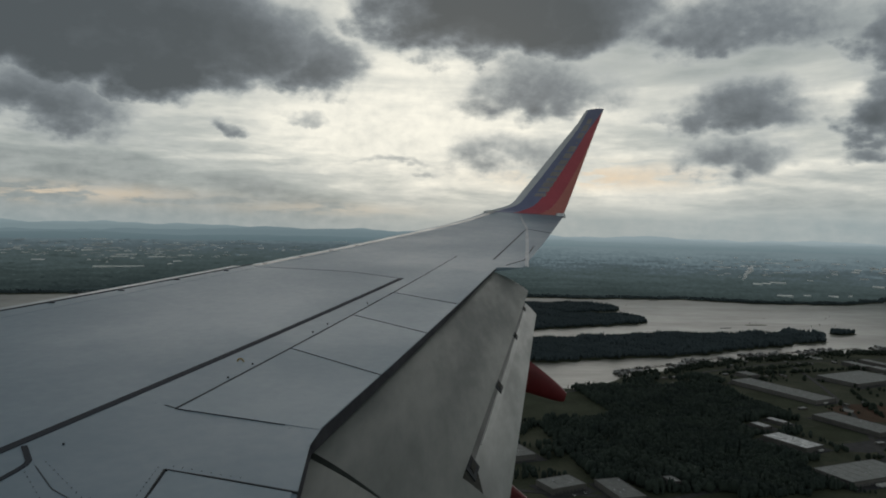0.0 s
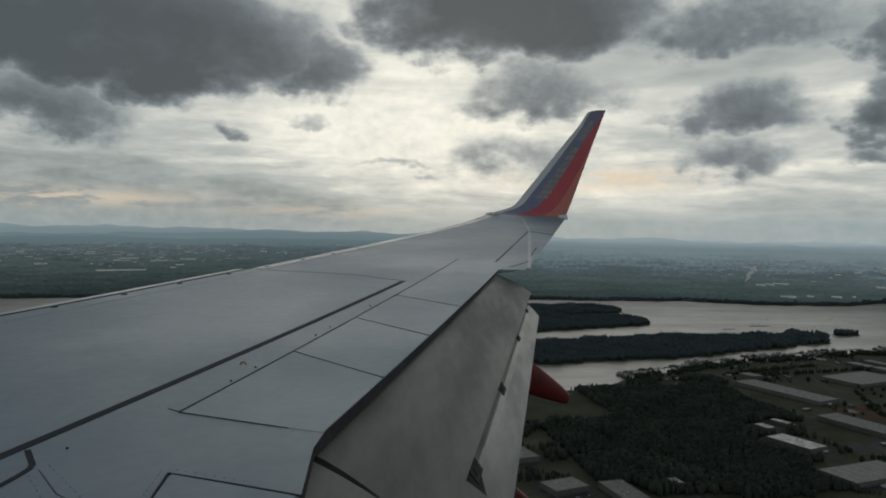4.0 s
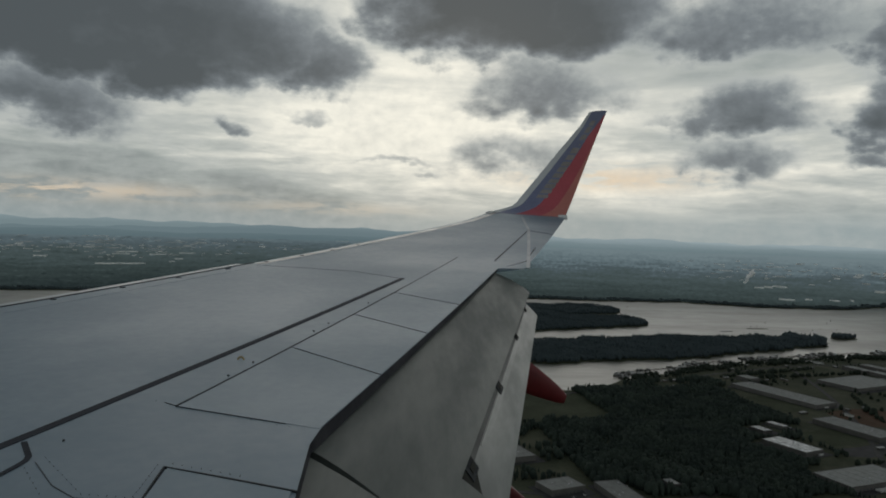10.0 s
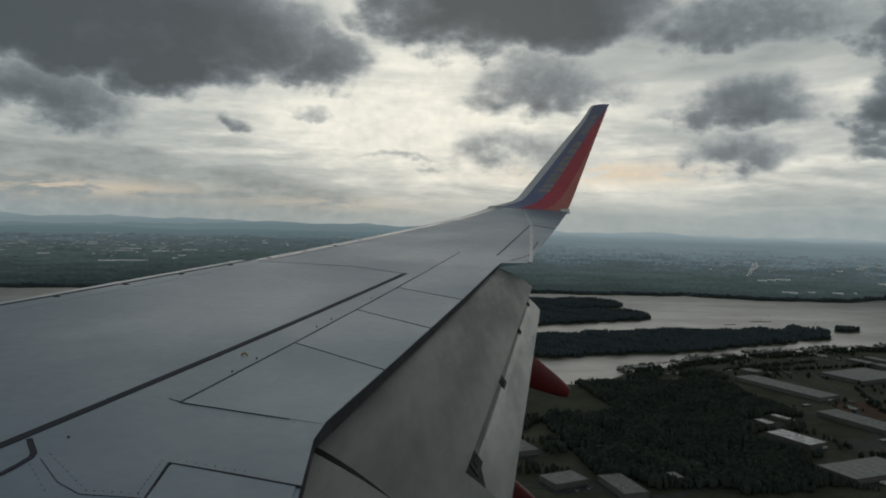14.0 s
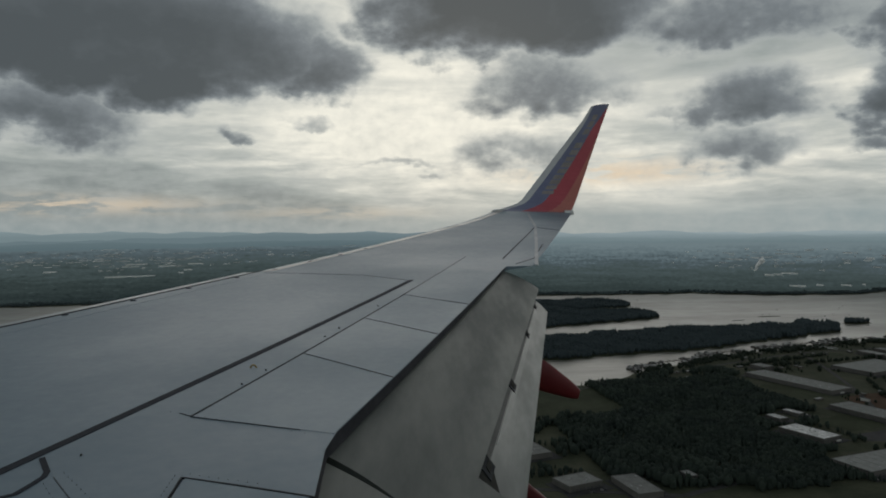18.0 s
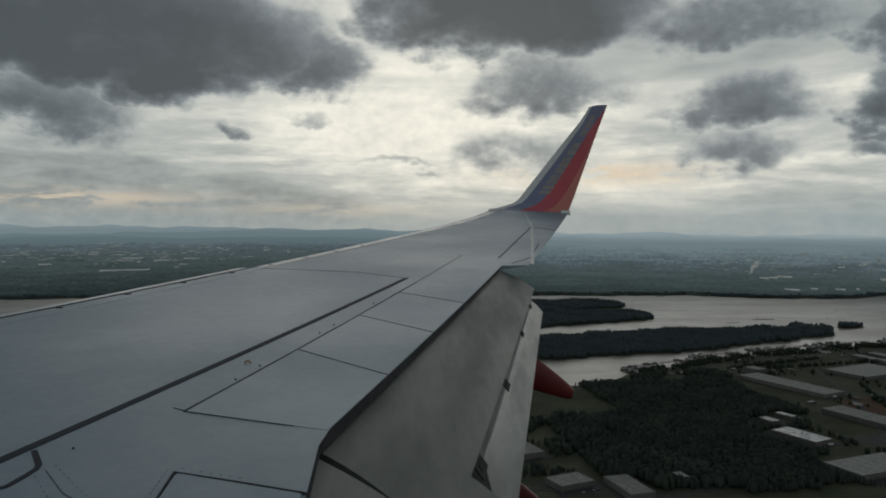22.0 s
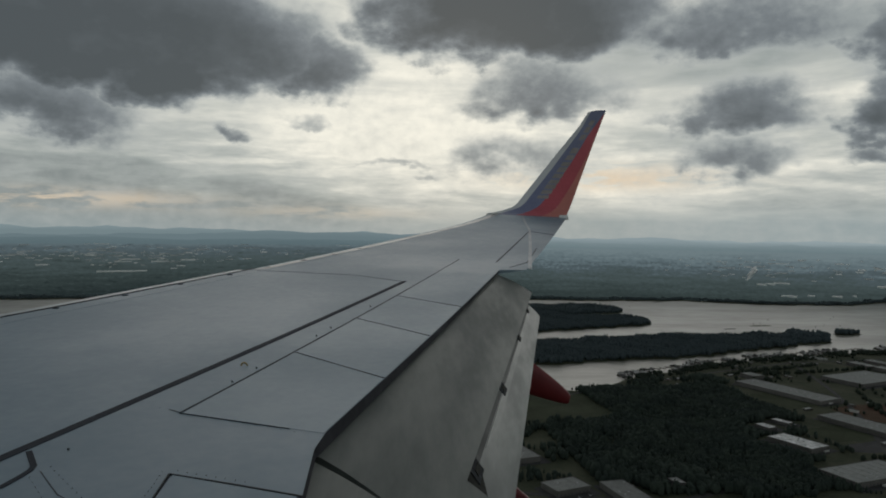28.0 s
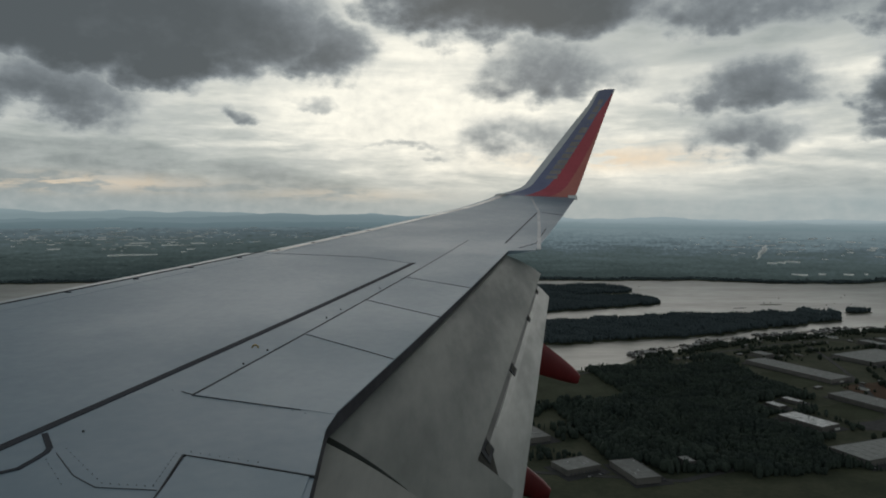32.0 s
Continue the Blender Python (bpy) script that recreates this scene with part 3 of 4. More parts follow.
def fairing(y, tip_x, tip_z, length, h0, h1, drop, fat):
    """A canoe fairing: deep at the flap, tapering aft to a blunt raked end."""
    ring, n = 14, 12
    v, f = [], []
    for i in range(n):
        s = i / (n - 1)                                     # 0 at the blunt end
        half = lerp(h1, h0, s ** 0.9) / 2 * (0.86 if i == 0 else 1.0)
        cx, cz = tip_x - length * s, tip_z + drop * s
        for k in range(ring):
            a = 2 * math.pi * k / ring
            c, q = math.cos(a), math.sin(a)
            side = math.copysign(abs(c) ** 0.6, c) * fat * lerp(0.42, 1.0, s ** 0.7)
            up = math.copysign(abs(q) ** 0.75, q) * half
            v.append((cx + 0.30 * up * (1 - s), y + side, cz + up))
    for i in range(n - 1):
        for k in range(ring):
            a, b = i * ring + k, i * ring + (k + 1) % ring
            f.append((a, b, b + ring, a + ring))
    f.append(tuple(range(ring))[::-1])
    f.append(tuple(range((n - 1) * ring, n * ring)))
    return link("flap_track_fairing", v, f, RED, wing, "dark red canoe-shaped flap track fairing", smooth=True)


fairing(8.3, 8.60, 0.090, 0.42, 0.34, 0.095, 0.235, 0.065)
fairing(6.0, 7.90, -0.20, 0.42, 0.30, 0.09, 0.245, 0.06)


# ---- winglet ----
def wl(u, w, proud=0.0):
    """A point on the winglet's inner face: u from its root to its top, w from leading to trailing edge."""
    y = TIP + 0.95 * (1 - (1 - u) ** 2.4)
    z = rise(TIP) + 2.50 * (0.18 * u + 0.82 * u ** 1.45)
    fz = (z - rise(TIP)) / 2.46
    z += 0.07 * (1 - w) * (1 - u) ** 3 - (0.01 + 0.045 * (1 - w) - 0.08 * w * (1 - w)) * u ** 4
    xl = 9.26 + 1.96 * fz - 0.36 * max(0.0, 1 - fz / 0.1) ** 1.5
    xl -= 0.02 * min(1.0, u / 0.3)
    xl += 0.012 * math.sin(math.pi * min(1.0, max(0.0, (u - 0.16) / 0.8))) - 0.13 * max(0.0, 1 - u / 0.18) ** 1.3 - 0.06 * max(0.0, (u - 0.9) / 0.1)
    xt = 10.43 + 1.15 * (0.74 * u + 0.26 * u * u) + 0.045 * math.sin(math.pi * u ** 0.8)
    return (lerp(xl, xt, w), y - proud * 0.95, z + proud * 0.3)


US = [i / 20 for i in range(21)]
top = [[wl(u, k / 8) for k in range(9)] for u in US]
low = [[(p[0], p[1] + 0.05 * math.sin(math.pi * min(1, (k + 0.5) / 9)) + 0.006, p[2] - 0.02 * (1 - u)) for k, p in enumerate(r)] for u, r in zip(US, top)]
v, f = shell(top, low)
winglet = link("winglet", v, f, WHITE, wing, "upturned blended winglet with colour bands", smooth=True)


def band(name, lo, hi, mat, label, u0=0.004, u1=1.0, proud=0.006):
    us = [lerp(u0, u1, i / 20) for i in range(21)]
    t_, l_ = [], []
    for u in us:
        a, b = lo(u), hi(u)
        a, b = min(a, 0.995), min(b, 0.998)
        if b - a < 0.004:
            b = a + 0.003
        t_.append([wl(u, lerp(a, b, k / 3), proud) for k in range(4)])
        l_.append([wl(u, lerp(a, b, k / 3), 0.001) for k in range(4)])
    v_, f_ = shell(t_, l_)
    return link(name, v_, f_, mat, winglet, label, smooth=False)


def blue_edge(u):
    return min(1.0, 0.37 + 0.36 * u + 1.6 * max(0, u - 0.84))


band("blue_band", lambda u: 0.11 + 0.13 * u - 0.6 * max(0, u - 0.85), blue_edge, BAND_BLUE, "deep blue painted band")
band("red_band", blue_edge, lambda u: min(1.0, 0.70 + 0.36 * u), BAND_RED, "red painted band", u1=0.97)
band("orange_band", lambda u: 0.70 + 0.36 * u, lambda u: 1.0, BAND_ORANGE, "orange painted band", u1=0.80)
# illegible lettering, as plain bars along the blue band
for i in range(13):
    u0 = 0.27 + i * 0.052
    w0 = 0.22 + 0.20 * u0
    if i == 9:
        band("letter_bar", lambda u: w0 + 0.14, lambda u: w0 + 0.19, GOLD, "", u0 + 0.01, u0 + 0.02, 0.010)
        continue
    band("letter_bar", lambda u: w0 + 0.02, lambda u: w0 + 0.24, GOLD, "", u0, u0 + 0.036 + 0.004 * (i % 3), 0.010)
bm = bmesh.new()
box(bm, 10.30, 10.50, 16.84, 16.93, rise(TIP) - 0.045, rise(TIP) + 0.05, 0.012)
part("tail_light", bm, LENS, wing, "clear rear position light")
bm = bmesh.new()
bmesh.ops.create_uvsphere(bm, u_segments=14, v_segments=8, radius=1.0, matrix=Matrix.Translation((8.95, TIP - 0.06, rise(TIP) + 0.080)) @ Matrix.Diagonal((0.15, 0.05, 0.012, 1)))
part("position_light", bm, LENS, wing, "clear forward position light cover", smooth=True)

# ---- small fittings on the skin ----
for y, back in ((7.825, 0.105), (8.431, 0.125), (9.056, 0.110), (9.68, 0.12), (10.25, 0.13), (10.85, 0.146), (11.412, 0.172), (12.019, 0.155)):
    bm = bmesh.new()
    x = x_lead(y) + back
    z = upper(x, y)
    box(bm, x - 0.028, x + 0.028, y - 0.006, y + 0.010, z - 0.004, z + 0.009, 0.003)
    part("vortex_tab", bm, SEAM, wing)
ring_v, ring_f = [], []
for i in range(16):
    for j in range(6):
        a, b = math.pi * i / 15, 2 * math.pi * j / 6
        ring_v.append((6.132 + math.cos(a) * (0.017 + 0.005 * math.cos(b)), 6.015 + 0.005 * math.sin(b), upper(6.132, 6.015) + math.sin(a) * (0.017 + 0.005 * math.cos(b))))
for i in range(15):
    for j in range(6):
        ring_f.append((i * 6 + j, i * 6 + (j + 1) % 6, (i + 1) * 6 + (j + 1) % 6, (i + 1) * 6 + j))
link("tie_ring", ring_v, ring_f, BRASS, wing, "small brass escape-rope ring", smooth=True)
for x, y, r in ((5.706, 4.68, 0.005), (6.142, 5.666, 0.006), (6.218, 5.949, 0.006), (6.466, 6.798, 0.007), (6.541, 7.063, 0.006), (6.794, 7.902, 0.007)):
    bm = bmesh.new()
    bmesh.ops.create_cone(bm, cap_ends=True, segments=10, radius1=r, radius2=r * 0.8, depth=0.008, matrix=Matrix.Translation(on_wing(x, y, 0.004)))
    part("fastener", bm, SEAM, wing)
rivet = bmesh.new()
bmesh.ops.create_cone(rivet, cap_ends=True, segments=6, radius1=0.0019, radius2=0.0015, depth=0.003)
rivet_me = bpy.data.meshes.new("rivet")
rivet.to_mesh(rivet_me)
rivet.free()
rivet_me.materials.append(SEAM)
for (xa, ya), (xb, yb), n in (((5.72, 4.50), (5.99, 4.18), 9), ((5.99, 4.18), (6.18, 4.15), 7), ((6.165, 4.44), (6.175, 4.16), 9), ((6.22, 4.45), (6.5, 4.34), 8), ((5.69, 4.40), (5.85, 4.18), 6), ((5.9, 5.22), (6.6, 4.87), 12)):
    for i in range(n):
        x, y = lerp(xa, xb, i / (n - 1)), lerp(ya, yb, i / (n - 1))
        r = new("rivet", rivet_me)
        r.parent, r.location = wing, on_wing(x, y, 0.002)


# ---- the land: river flats, islands and far bank ----
rng = np.random.RandomState(7)
NEAR_X = [-4400, -1900, -1300, -750, -150, 273, 438, 500, 596, 788, 956, 1421, 1750, 2300, 2900, 4400]
NEAR_Y = [3350, 3130, 2400, 1650, 1470, 1558, 1594, 1690, 1775, 1890, 1965, 2105, 2480, 3080, 3700, 4100]
FAR_X = [-4400, -1900, -1000, 0, 669, 1388, 1440, 1808, 2190, 2411, 2800, 4400]
FAR_Y = [3500, 3400, 3460, 3580, 3588, 3630, 3545, 3440, 3496, 3633, 3950, 4600]


def lot(x, y):
    """From the plan of the warehouse lots to the ground."""
    return 0.89 * x + 230, 0.86 * y + 115


LOT = 0.88                                  # metres to one unit of that plan


def wiggle(x, a, b):
    return np.sin(x / 61.0 + a) * 12 + np.sin(x / 23.0 + b) * 8 + np.sin(x / 9.0 + b) * 4 + np.sin(x / 170.0 + a * 2) * 18


def near_bank(x):
    return np.interp(x, NEAR_X, NEAR_Y) + wiggle(x, 0.3, 1.1) * 0.6


def far_bank(x):
    return np.interp(x, FAR_X, FAR_Y) + wiggle(x, 2.3, 0.4)


# islands: two ends of the spine and the half width
ISLES = [((320, 2040), (1330, 2365), 215, 95), ((60, 2560), (800, 2790), 240, 150), ((-200, 2960), (760, 3170), 250, 190), ((1498, 2476), (1534, 2490), 33, 33), ((1270, 2680), (1350, 2690), 9, 7), ((1230, 2250), (1340, 2290), 10, 14)]


def isle_inside(x, y):
    """How far inside an island a place lies, in metres; negative on the water."""
    best = np.full(np.shape(x), -1e9)
    for (ax, ay), (bx, by), w, w_end in ISLES:
        lx, ly = bx - ax, by - ay
        n = math.hypot(lx, ly)
        t = np.clip(((x - ax) * lx + (y - ay) * ly) / n ** 2, 0, 1)
        d = np.hypot(x - ax - t * lx, y - ay - t * ly)
        half = lerp(w, w_end, t) * (0.72 + 0.28 * np.sin(np.pi * np.clip(t, 0.06, 0.94)) ** 0.7) + (wiggle(x, w, 2.0) * 0.6 + np.sin(x / 13.0 + y / 17.0) * 6) * min(1, w / 60)
        best = np.maximum(best, half - d)
    return best


def inland(x, y):
    return np.maximum(np.maximum(near_bank(x) - y, y - far_bank(x)), isle_inside(x, y))


def ground_z(x, y):
    return np.clip(inland(x, y) / 12.0, -1, 1) * 3.0 + 1.0


def sheet(name, xs, ys, zfun, mat):
    X, Y = np.meshgrid(xs, ys)
    Z = zfun(X, Y)
    V = np.c_[X.ravel(), Y.ravel(), Z.ravel()].astype(np.float32)
    c, r = len(xs), len(ys)
    a = (np.arange(r - 1)[:, None] * c + np.arange(c - 1)[None]).ravel()
    F = np.c_[a, a + 1, a + c + 1, a + c]
    return raw_mesh(name, V, F, mat)


def raw_mesh(name, V, F, mat, smooth=False):
    me = bpy.data.meshes.new(name)
    k = F.shape[1]
    me.vertices.add(len(V))
    me.vertices.foreach_set("co", np.ascontiguousarray(V, np.float32).ravel())
    me.loops.add(F.size)
    me.loops.foreach_set("vertex_index", np.ascontiguousarray(F, np.int32).ravel())
    me.polygons.add(len(F))
    me.polygons.foreach_set("loop_start", np.arange(0, F.size, k, dtype=np.int32))
    me.polygons.foreach_set("loop_total", np.full(len(F), k, np.int32))
    me.materials.append(mat)
    me.update(calc_edges=True)
    if smooth:
        me.polygons.foreach_set("use_smooth", [True] * len(F))
    return new(name, me)


ys = np.concatenate([np.arange(-4800, 900, 300.0), np.arange(900, 3720, 9.0), np.arange(3720, 4800, 60.0)])
xs_ = np.concatenate([np.arange(-4440, -2400, 60.0), np.arange(-2400, -600, 30.0), np.arange(-600, 2500, 11.0), np.arange(2500, 4441, 60.0)])
ground = sheet("ground", xs_, ys, ground_z, GRASS)
tagged(ground, "dark green river flats with rough pasture and wooded banks", "ground", kind="structure")
water = sheet("water", np.linspace(-4400, 4400, 12), np.linspace(1200, 4700, 12), lambda x, y: x * 0 + 0.6, WATER)
tagged(water, "broad silty river shining under the overcast sky", "river", kind="structure")


def field(name, cx, cy, w, d, turn, mat, label, lift=0.12):
    """A patch of ground cover with an uneven edge, just above the flats."""
    n = 28
    V, Fc = [(0, 0, 0)], []
    for i in range(n):
        a = 2 * math.pi * i / n
        k = 1 / max(abs(math.cos(a)), abs(math.sin(a))) ** 0.8
        k *= 0.93 + 0.07 * math.sin(i * 2.3 + cx)
        V.append((w / 2 * k * math.cos(a), d / 2 * k * math.sin(a), 0))
        Fc.append((0, 1 + i, 1 + (i + 1) % n))
    ob = link(name, V, Fc, mat)
    ob.matrix_world = pose(cx, cy, 4.0 + lift, 0, 0, turn)
    return tagged(ob, label, "field", kind="structure")


field("meadow", 290, 1425, 300, 250, 8, MEADOW, "mown green meadow along the levee")
field("meadow", -120, 1370, 520, 130, 10, MEADOW, "mown green meadow along the levee", 0.16)
for row in ((760, 1450, 190, 110, 20), (1240, 2040, 160, 60, 10)):
    field("bare_field", *lot(*row[:2]), row[2] * LOT, row[3] * LOT, row[4], DIRT, "bare brown earth lot between the warehouses", 0.2)
field("bare_field", 905, 1395, 150, 90, 20, DIRT, "bare brown earth lot between the warehouses", 0.22)
field("pasture", 1743, 1534, 550, 370, 15, MEADOW, "wide damp pasture beside the warehouses", 0.12)
field("pasture", 770, 1480, 120, 140, 25, MEADOW, "rough grass plot beside warehouse yards", 0.2)
field("pasture", 760, 1240, 150, 90, 25, MEADOW, "rough grass plot beside warehouse yards", 0.18)
field("pasture", 1010, 1850, 220, 60, 22, MEADOW, "rough grass plot beside warehouse yards", 0.18)
field("yard", 808, 1173, 230, 53, 20, ASPHALT, "dark asphalt yard", 0.24)
field("pond", 2143, 1925, 640, 80, 8, WATER, "narrow shining slough between dark banks", 0.3)
field("pond", 2063, 1654, 270, 55, 10, WATER, "narrow shining slough between dark banks", 0.3)


def road(pts, width):
    pts = [lot(x, y) for x, y in pts]
    top, low = [], []
    for i, (x, y) in enumerate(pts):
        (xa, ya), (xb, yb) = pts[max(0, i - 1)], pts[min(len(pts) - 1, i + 1)]
        d = math.hypot(xb - xa, yb - ya)
        nx, ny = -(yb - ya) / d * width / 2, (xb - xa) / d * width / 2
        top.append([(x - nx, y - ny, 4.42), (x + nx, y + ny, 4.42)])
        low.append([(p[0], p[1], 3.9) for p in top[-1]])
    v_, f_ = shell(top, low)
    return tagged(link("road", v_, f_, ROAD), "narrow grey asphalt road across the flats", "road", kind="structure")


def bend(a, b, c, n=14):
    return [((1 - t) ** 2 * a[0] + 2 * t * (1 - t) * b[0] + t * t * c[0], (1 - t) ** 2 * a[1] + 2 * t * (1 - t) * b[1] + t * t * c[1]) for t in (i / n for i in range(n + 1))]


road(bend((120, 930), (420, 1090), (980, 1180)), 11)
road(bend((980, 1180), (1300, 1230), (1900, 1240)), 11)
road(bend((560, 1110), (760, 1500), (880, 2080)), 9)
road(bend((880, 2080), (600, 1950), (120, 1640)), 8)
road(bend((880, 2080), (1250, 2160), (1560, 2250)), 8)
road(bend((1150, 1190), (1180, 1500), (1330, 1900)), 9)
road(bend((120, 930), (-200, 1000), (-620, 1050)), 10)
road(bend((-100, 1010), (-150, 1300), (-300, 1500)), 8)
road(bend((1400, 1820), (1700, 1900), (2050, 1850)), 7)


# ---- warehouses ----
YARDS, YARDS_SMALL = [], []


def warehouse(x, y, length, width, turn, roof=ROOF, high=8.5, label="long low warehouse with flat grey roof"):
    (x, y), length, width = lot(x, y), length * LOT, width * LOT
    ob = new("warehouse")
    tagged(ob, label, "warehouse", "warehouses on the flats")
    L, Wd = length / 2, width / 2
    bm = bmesh.new()
    box(bm, -L, L, -Wd, Wd, -1, high - 0.7)
    part("outer_wall", bm, WALL, ob)
    bm = bmesh.new()
    box(bm, -L - 0.3, L + 0.3, -Wd - 0.3, Wd + 0.3, high - 0.69, high - 0.2)
    part("roof", bm, roof, ob)
    bm = bmesh.new()
    for a in (-1, 1):
        box(bm, -L - 0.5, L + 0.5, a * Wd - 0.4, a * Wd + 0.4, high - 1.2, high + 0.25)
        box(bm, a * L - 0.4, a * L + 0.4, -Wd - 0.5, Wd + 0.5, high - 1.2, high + 0.22)
    part("parapet", bm, WALL, ob)
    r = random.Random(int(x * 7 + y))
    for k in range(max(2, int(length / 15))):
        bm = bmesh.new()
        ux, uy = r.uniform(-L * 0.9, L * 0.9), r.uniform(-Wd * 0.8, Wd * 0.8)
        box(bm, ux - 1.3, ux + 1.3, uy - 0.9, uy + 0.9, high - 0.2, high + 0.9, 0.15)
        part("roof_unit", bm, UNIT, ob)
    bays = min(16, int(length / 6.5))
    for k in range(bays):
        bm = bmesh.new()
        ux = lerp(-L * 0.9, L * 0.9, (k + 0.5) / bays)
        box(bm, ux - 1.5, ux + 1.5, -Wd - 0.12, -Wd + 0.02, 0.2, 3.4)
        part("dock_door", bm, DOCK, ob)
    for k in range(1, int(length / 17)):
        bm = bmesh.new()
        ux = lerp(-L, L, k / int(length / 17))
        box(bm, ux - 0.25, ux + 0.25, -Wd + 0.5, Wd - 0.5, high - 0.2, high + 0.08)
        part("roof_seam", bm, roof, ob)
    v_ = [(-L - 9, -Wd - 14, 0), (L + 9, -Wd - 14, 0), (L + 9, Wd + 5, 0), (-L - 9, Wd + 5, 0)]
    yard = tagged(link("yard", [(a, b, 0.0) for a, b, _ in v_] + [(a, b, -0.8) for a, b, _ in v_], [(0, 1, 2, 3), (7, 6, 5, 4), (0, 4, 5, 1), (1, 5, 6, 2), (2, 6, 7, 3), (3, 7, 4, 0)], ASPHALT), "dark asphalt yard around a warehouse", "yard", kind="structure")
    yard.matrix_world = pose(x, y, 4.27 + 0.0006 * (len(YARDS) % 40), 0, 0, turn)
    YARDS.append((x, y, L, Wd, turn))
    ob.matrix_world = pose(x, y, 4.0, 0, 0, turn)
    return ob


BLOCK_A = [(480, 1044, 140, 72, 20), (651, 1350, 150, 62, 112), (653, 1663, 245, 70, 114), (659, 1855, 48, 36, 110),
           (945, 1820, 185, 120, 24), (1060, 2019, 78, 36, 105), (1137, 2042, 105, 34, 107), (1089, 1945, 70, 34, 103)]
BLOCK_B = [(1338, 2134, 150, 100, 104), (1174, 1946, 72, 34, 103), (1125, 1879, 69, 30, 105), (1215, 1883, 76, 34, 102),
           (1052, 1652, 180, 86, 22), (895, 1277, 220, 92, 20), (1148, 1549, 165, 76, 112), (1051, 1478, 160, 46, 113)]
BLOCK_C = [(1333, 1521, 150, 62, 15), (1213, 1309, 137, 50, 109), (1316, 1346, 135, 56, 104), (1066, 1206, 96, 58, 107),
           (1273, 1714, 130, 44, 108), (1523, 1462, 66, 50, 100)]
BLOCK_D = [(-165, 1078, 150, 62, 114), (-78, 1150, 80, 62, 110), (-300, 1035, 70, 46, 104), (-22, 985, 60, 44, 24), (60, 960, 80, 40, 104), (152, 1000, 26, 16, 104),
           (-347, 1278, 98, 80, 20), (-227, 1310, 96, 40, 106), (-145, 1329, 80, 62, 100), (-581, 1148, 62, 52, 100), (-508, 1179, 76, 36, 100)]
BLOCK_E = [(-457, 1185, 58, 44, 100), (-452, 1552, 180, 50, 105), (-363, 1590, 140, 48, 104), (-398, 1715, 78, 60, 20), (-608, 1566, 130, 76, 20), (-553, 1448, 94, 62, 18)]
for row in BLOCK_A + BLOCK_B + BLOCK_C + BLOCK_D + BLOCK_E:
    warehouse(*row)
warehouse(452, 1216, 92, 48, 116, ROOF_W, 8.5, "warehouse with bright white roof in a dark yard")
warehouse(450, 1336, 36, 22, 110, ROOF_W, 6.0, "small shed with bright white roof")
warehouse(501, 1372, 40, 18, 116, ROOF_W, 6.0, "small shed with bright white roof")
warehouse(1411, 1374, 46, 30, 110, ROOF_W, 6.5, "small shed with bright white roof")
warehouse(-205, 1118, 72, 30, 100, ROOF_W, 7.0, "pale-roofed brick shed beside a storage tank")
tank = new("storage_tank")
tagged(tank, "white domed storage tank beside the sheds", "tank")
bm = bmesh.new()
bmesh.ops.create_cone(bm, cap_ends=True, segments=28, radius1=8, radius2=8, depth=6, matrix=Matrix.Translation((0, 0, 3)))
part("shell", bm, TRAILER, tank)
bm = bmesh.new()
bmesh.ops.create_uvsphere(bm, u_segments=24, v_segments=10, radius=1, matrix=Matrix.Translation((0, 0, 6)) @ Matrix.Diagonal((8, 8, 2.8, 1)))
part("dome", bm, TRAILER, tank, smooth=True)
tank.matrix_world = pose(*lot(-244, 1160), 4, 0, 0, 0)

# small sheds and offices between the warehouses
def shed(length, width, high, wall, roof, label):
    ob = tagged(new("shed"), label, "shed", "small sheds between the warehouses")
    bm = bmesh.new()
    box(bm, -length / 2, length / 2, -width / 2, width / 2, -0.6, high)
    part("outer_wall", bm, wall, ob)
    l, w = length / 2 + 0.4, width / 2 + 0.4
    link("roof", [(-l, -w, high), (l, -w, high), (l, w, high), (-l, w, high), (-l, 0, high + 1.3), (l, 0, high + 1.3)],
         [(0, 1, 5, 4), (2, 3, 4, 5), (0, 4, 3), (1, 2, 5), (3, 2, 1, 0)], roof, ob)
    bm = bmesh.new()
    box(bm, -1.4, 1.4, -width / 2 - 0.08, -width / 2 + 0.02, 0.0, 2.6)
    part("door", bm, DOCK, ob)
    return ob


sheds = [shed(13, 7, 3.2, WALL, SHINGLE, "small low shed with grey pitched roof"), shed(9, 6, 2.9, WOOD, ROOF, "small brown timber shed with pale roof"),
         shed(18, 8, 3.6, TRAILER, ROOF, "long pale-walled shed with grey roof")]
started = [False] * 3
for k in range(420):
    x, y = rng.uniform(540, 1450), rng.uniform(960, 2080)
    if y > float(near_bank(np.array(x))) - 14 or x < 700 and y < 1500:
        continue
    if math.sin(x / 43.0 + 1) + math.sin(y / 37.0) < 0.2 or any(math.hypot(x - a, y - b) < math.hypot(c, d) + 14 for a, b, c, d, e in YARDS):
        continue
    i = int(rng.randint(3))
    m = pose(x, y, 4.3, 0, 0, 20 + 90 * int(rng.randint(2)) + rng.uniform(-6, 6))
    YARDS_SMALL.append((x, y))
    if started[i]:
        copy_thing(sheds[i], m)
    else:
        sheds[i].matrix_world, started[i] = m, True
    if len(YARDS_SMALL) >= 70:
        break

# trailers parked at the docks
trailer = new("trailer")
tagged(trailer, "white box trailer parked at a warehouse dock", "trailer", "trailers parked at docks")
bm = bmesh.new()
box(bm, -5.0, 5.0, -1.2, 1.2, 1.1, 3.6)
part("body", bm, TRAILER, trailer)
